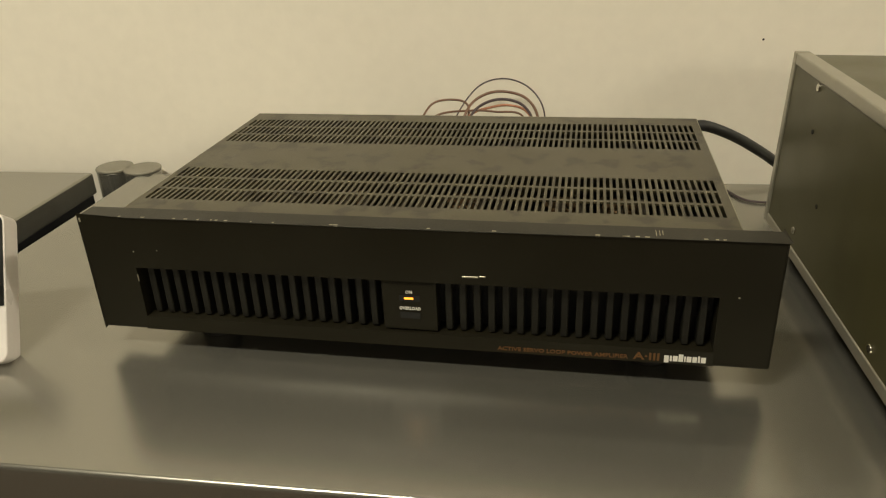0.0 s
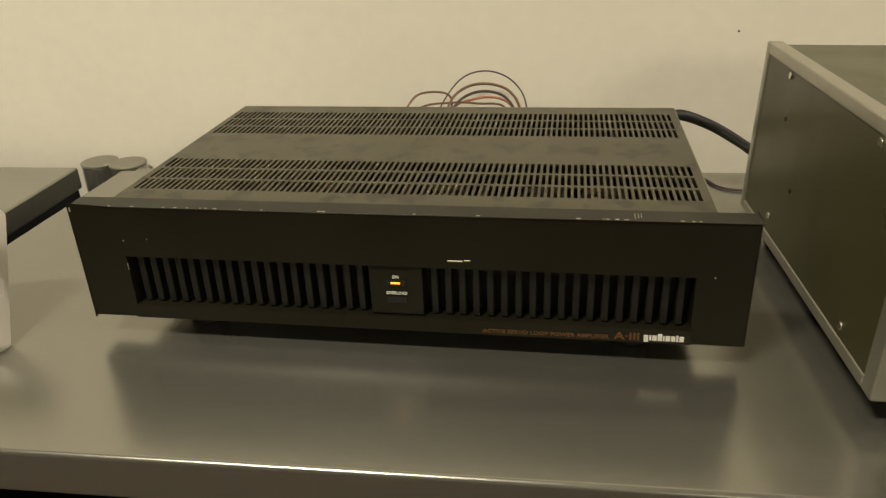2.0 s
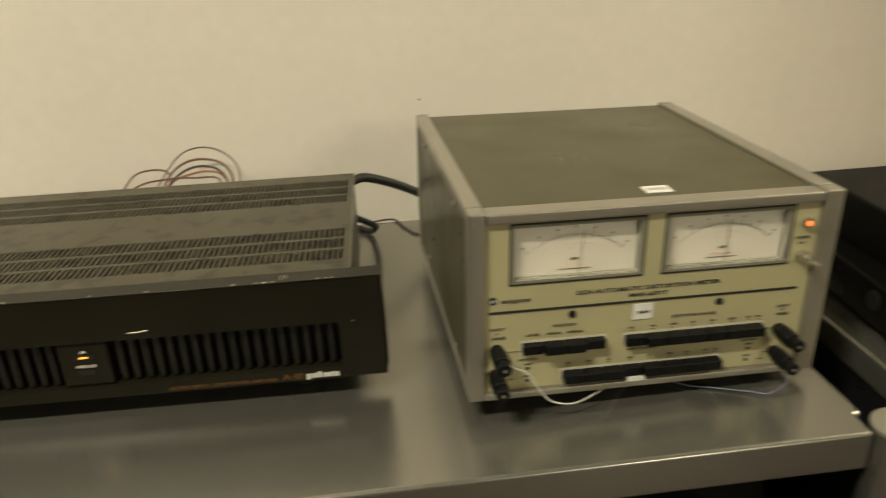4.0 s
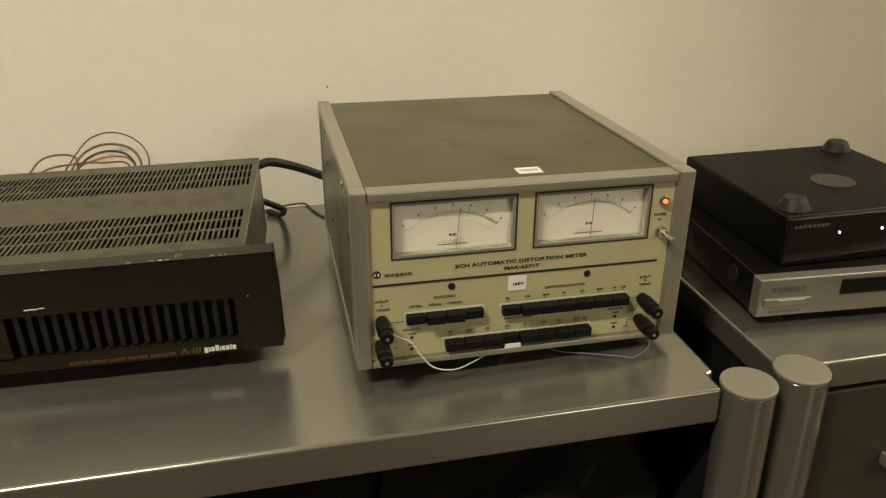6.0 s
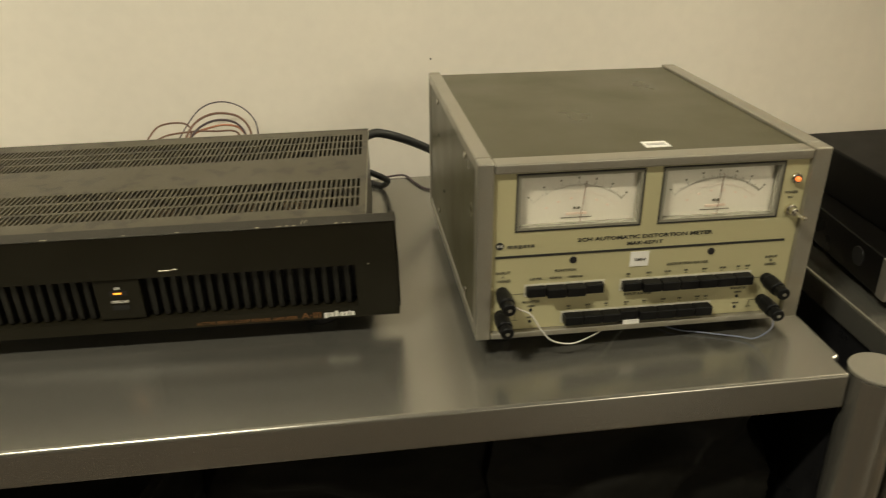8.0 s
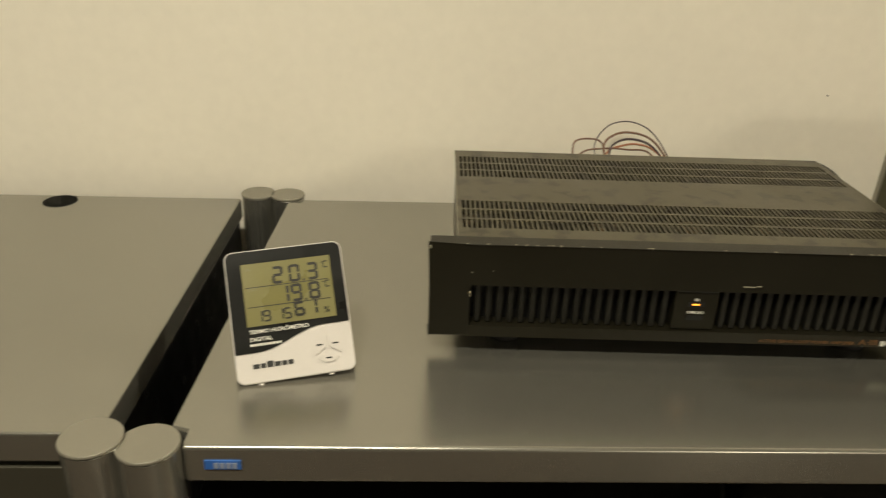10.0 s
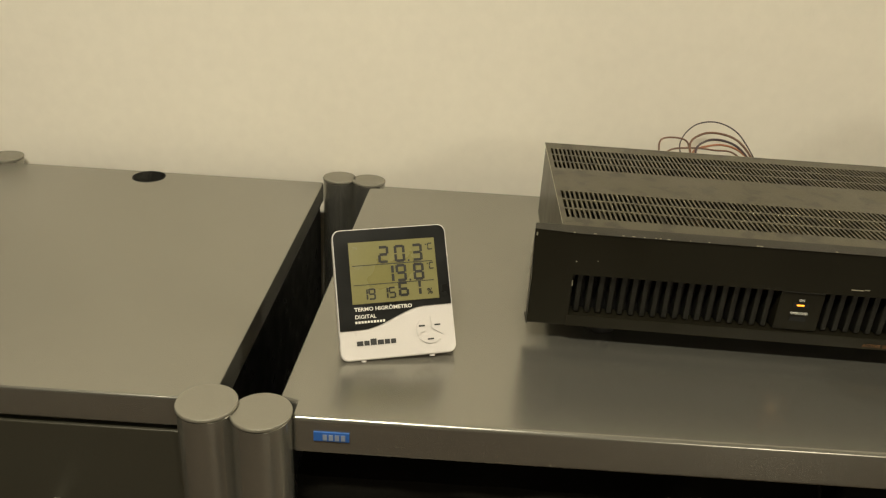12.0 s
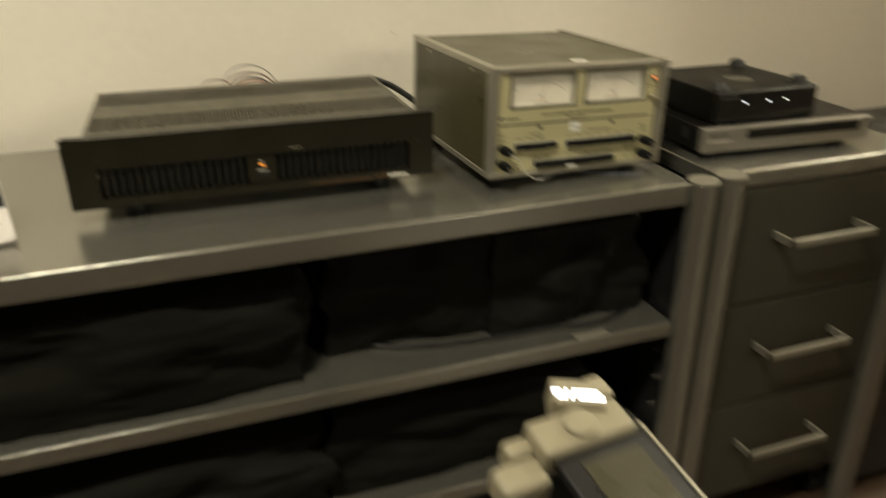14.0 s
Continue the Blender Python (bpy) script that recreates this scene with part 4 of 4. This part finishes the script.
for x in (-0.028, 0.026):
    part("foot", cyl((x, 0.0035, -0.0015), 0.0022, 0.0022, n=12), WHITEPL, Hy)

# ---------------------------------------------------------------- disc player and black box on the drawer unit
Dv = root("disc_player", pose(0.9965, 0.076, T, 0, 0, -4.0), "slim silver-fronted disc player with dark case", "disc player")
DW, DD = 0.285, 0.26
case = part("case", box(0.0, DW, 0.012, DD, 0.0098, 0.0448, 0.0012), DVDTOP, Dv, "dark steel case", smooth=True)
part("front", box(-0.001, DW + 0.001, 0.0, 0.0125, 0.0098, 0.0452, 0.0014), DVDSILVER, Dv, "brushed silver front", smooth=True)
part("disc_tray", box(0.072, DW - 0.02, -0.0012, 0.001, 0.0265, 0.0405, 0.0006), GLOSSBLACK, Dv, "gloss black tray and display window")
part("tray_button", box(0.004, 0.046, -0.0022, 0.001, 0.0205, 0.0275, 0.0008), DVDSILVER, Dv)
part("power_button", box(0.016, 0.040, -0.0030, -0.001, 0.0213, 0.0267, 0.0008), ALU, Dv)
part("maker_mark", bars(0.010, 0.042, 0.0325, 0.0375, 6), material("mark_dark", (0.10, 0.09, 0.08), 0.5), Dv, "dark maker's mark as plain bars")
part("small_writing", bars(0.010, 0.040, 0.0135, 0.0152, 9), material("writing_dark", (0.12, 0.11, 0.10), 0.5), Dv)
part("side_badge", cyl((-0.0012, 0.046, 0.030), 0.0085, 0.0016, "x", 26, bevel=0.0005), BLACKPL, case, "round dark badge", smooth=True)
for x, y in ((0.03, 0.03), (DW - 0.03, 0.03), (0.03, DD - 0.03), (DW - 0.03, DD - 0.03)):
    part("foot", cyl((x, y, 0.0), 0.013, 0.0105, n=22, bevel=0.001), RUBBER, Dv, smooth=True)
Bx = root("black_box", pose(1.026, 0.095, T + 0.0448, 0, 0, -0.5), "upturned black set-top box with rubber feet on top", "set-top box")
BW, BD = 0.181, 0.182
part("case", box(0, BW, 0.004, BD, 0.0, 0.0455, 0.003), BOXBLACK, Bx, "matt black case", smooth=True)
bf = part("front", box(0.001, BW - 0.001, 0.0, 0.006, 0.001, 0.0440, 0.0015), GLOSSBLACK, Bx, "gloss black front with white lights", smooth=True)
for u in (0.050, 0.091, 0.122):
    part("status_light", cyl((u, 0.0003, 0.0285), 0.0011, 0.0008, "-y", 12), WHITEGLOW, bf, "small white light")
part("maker_mark", bars(0.006, 0.040, 0.0355, 0.0378, 8), material("faint_print", (0.06, 0.06, 0.06), 0.5), bf)
for x, y in ((0.018, 0.022), (BW - 0.02, 0.022), (BW - 0.02, BD - 0.02), (0.02, BD - 0.02)):
    if (x, y) == (0.02, BD - 0.02):
        continue
    ft = cyl((x, y, 0.0453), 0.0150, 0.0105, n=8, r2=0.0095, bevel=0.0010)
    part("foot", ft, RUBBER, Bx, "black rubber foot", smooth=True)
part("label_recess", cyl((BW * 0.52, 0.075, 0.0453), 0.020, 0.0008, n=30), GLOSSBLACK, Bx, "oval glossy patch", smooth=True)

# ---------------------------------------------------------------- dark bundles on the shelves


def bundle(name, at, size, seed, mat, label, folds=7.0, amp=0.12, round_off=0.30, group="dark bundles on the shelves"):
    """A slumped cloth or plastic bundle: a flattened lump with creases."""
    bm = bmesh.new()
    bmesh.ops.create_cube(bm, size=2.0)
    bmesh.ops.subdivide_edges(bm, edges=bm.edges[:], cuts=40, use_grid_fill=True)
    off = Vector((seed * 3.1, seed * 1.7, seed * 0.9))
    for v in bm.verts:
        p = v.co.copy()
        n = p.normalized()
        q = p.lerp(n * 1.25, round_off)
        d = noise.noise(q * 1.6 + off) * amp + noise.ridged_multi_fractal(q * folds * 0.25 + off, 1.0, 2.0, 3, 1.0, 2.0) * amp * 0.35 - amp * 0.3 + noise.fractal(q * 4.0 + off, 0.9, 2.0, 3) * 0.010
        q *= 1 + d
        v.co = Vector((at[0] + q.x * size[0] / 2, at[1] + q.y * size[1] / 2, at[2] + max(0.0, (q.z + 0.95) * size[2] / 2)))
    return thing(name, bm, mat, label, "bundle", group, smooth=True)


Z2, Z3 = 0.4702, 0.2662
bundle("cloth_bag", (0.20, 0.168, Z2), (0.42, 0.29, 0.142), 1, CLOTH, "black cloth bundle slumped on the shelf")
bundle("cloth_bag", (0.585, 0.210, Z2), (0.30, 0.28, 0.150), 2, CLOTH, "creased black cloth bag on the shelf")
bundle("cloth_bag", (0.785, 0.190, Z2), (0.25, 0.28, 0.155), 3, BAG, "rounded black plastic bag on the shelf")
bundle("cloth_bag", (0.22, 0.175, Z3), (0.42, 0.31, 0.125), 5, BAG, "black plastic bundle on the lower shelf")
bundle("cloth_bag", (0.62, 0.195, Z3), (0.40, 0.32, 0.135), 6, CLOTH, "black cloth bundle on the lower shelf")
thing("black_cable", tube([(0.47, 0.10, Z2 + 0.0035), (0.54, 0.062, Z2 + 0.0035), (0.64, 0.044, Z2 + 0.0035), (0.74, 0.040, Z2 + 0.0035), (0.83, 0.032, Z2 + 0.0035), (0.90, 0.06, Z2 + 0.0035)], 0.003, 8), RUBBER,
      "black cable lying on the shelf", "cable", smooth=True)
thing("grey_label", box(0.772, 0.822, 0.001, 0.014, Z2 + 0.0002, Z2 + 0.0016, 0.0004), CAP, "pale plastic strip on the shelf edge", "label holder")

Cb = root("dark_cabinet", pose(1.395, 0.03, 0), "low black cabinet standing beside the drawer pedestal", "cabinet")
part("body", box(0.0, 0.42, 0.0, 0.44, 0.02, 0.60, 0.003), BLACKPL, Cb, smooth=True)
part("plinth", box(0.01, 0.41, 0.015, 0.43, 0.0, 0.021), BLACK, Cb)
part("door", box(0.004, 0.416, -0.016, -0.001, 0.03, 0.595, 0.002), BLACKPL, Cb, "plain black door", smooth=True)
hole = part("nail_hole", cyl((0.671, WALL + 0.0005, 0.815), 0.0011, 0.0009, "-y", 10), BLACK, bpy.data.objects["wall_north"])

# ---------------------------------------------------------------- small white gadget on a stand in front of the shelves
G = root("white_gadget", None, "cream plastic gadget with dark screen on a slim stand", "gadget")
G.matrix_world = Matrix.Translation(Vector((0.490, -0.478, 0.735)) * S) @ Matrix.Rotation(radians(6), 4, "Z") @ Matrix.Rotation(radians(12), 4, "X") @ Matrix.Scale(0.92, 4)
part("body", box(-0.034, 0.034, -0.010, 0.018, -0.012, 0.010, 0.004), CREAMPL, G, "cream plastic body", smooth=True)
part("side_block", box(-0.066, -0.033, -0.020, 0.002, -0.022, 0.000, 0.005), CREAMPL, G, "rounded cream side block", smooth=True)
part("side_step", box(-0.052, -0.033, 0.0015, 0.015, -0.016, 0.003, 0.004), CREAMPL, G, smooth=True)
part("clip_block", box(0.019, 0.035, 0.017, 0.036, -0.006, 0.013, 0.004), CREAMPL, G, "cream clip beside the hood", smooth=True)
hd = part("hood", box(-0.016, 0.018, 0.012, 0.034, -0.006, 0.016, 0.003), CREAMPL, G, "pale hood with lamp reflections as white bars", smooth=True,
          m=Matrix.Translation((-0.002, 0.004, 0)) @ Matrix.Rotation(radians(-26), 4, "Z"))
part("dial_knob", cyl((-0.002, 0.004, 0.008), 0.011, 0.006, n=28, bevel=0.002), CREAMPL, G, "round cream knob", smooth=True)
# lamp reflections on the shiny hood, painted as three glowing bars
for a, b in ((-0.0145, -0.0085), (-0.0060, -0.0040), (-0.0010, 0.0160)):
    part("window", box(a, b, 0.016, 0.0225, 0.0158, 0.0168, 0.0004), WHITEGLOW, hd, "glowing white bar painting a lamp reflection")
sc = part("screen_frame", box(-0.028, 0.040, -0.075, -0.0105, -0.004, 0.004, 0.002), BLACKPL, G, "dark frame of a tilted screen", smooth=True)
part("screen", box(-0.014, 0.028, -0.068, -0.0190, 0.0038, 0.0046), material("dead_screen", (0.052, 0.049, 0.030), 0.3), sc, "dull grey-green screen")
part("edge_strip", box(0.0385, 0.041, -0.072, -0.004, 0.0036, 0.0050), ALU, sc, "bright metal edge")
St = root("slim_stand", pose(0.505, -0.502, 0), "slim black stand with a round foot", "stand")
part("base", cyl((0, 0, 0), 0.11, 0.012, n=40, bevel=0.003), BLACKPL, St, smooth=True)
part("pole", cyl((0, 0, 0.011), 0.009, 0.690, n=20), BLACKPL, St, smooth=True)

# ---------------------------------------------------------------- ceiling lamps
c = root("ceiling_light", pose(BATTEN[0] / S, BATTEN[1] / S, 2.4), "fluorescent ceiling batten with a glowing diffuser", "ceiling light")
part("housing", box(-0.30, 0.30, -0.06, 0.06, -0.05, -0.001, 0.004), WHITEPL, c)
part("diffuser", box(-0.28, 0.28, -0.045, 0.045, -0.070, -0.0505, 0.006), glow("light_diffuser", (1.0, 0.88, 0.66), 2.0), c)
for x, y, z, watts, rad in GLOBES:
    gl = root("globe_lamp", pose(x / S, y / S, 2.4), "small pendant globe lamp hanging from the ceiling", "ceiling light", "pendant lamps")
    part("rose", cyl((0, 0, -0.022), 0.05, 0.0215, n=28, bevel=0.003), WHITEPL, gl, "white ceiling rose", smooth=True)
    part("socket", cyl((0, 0, -0.155), 0.016, 0.134, n=20, bevel=0.002), WHITEPL, gl, "white lamp socket", smooth=True)
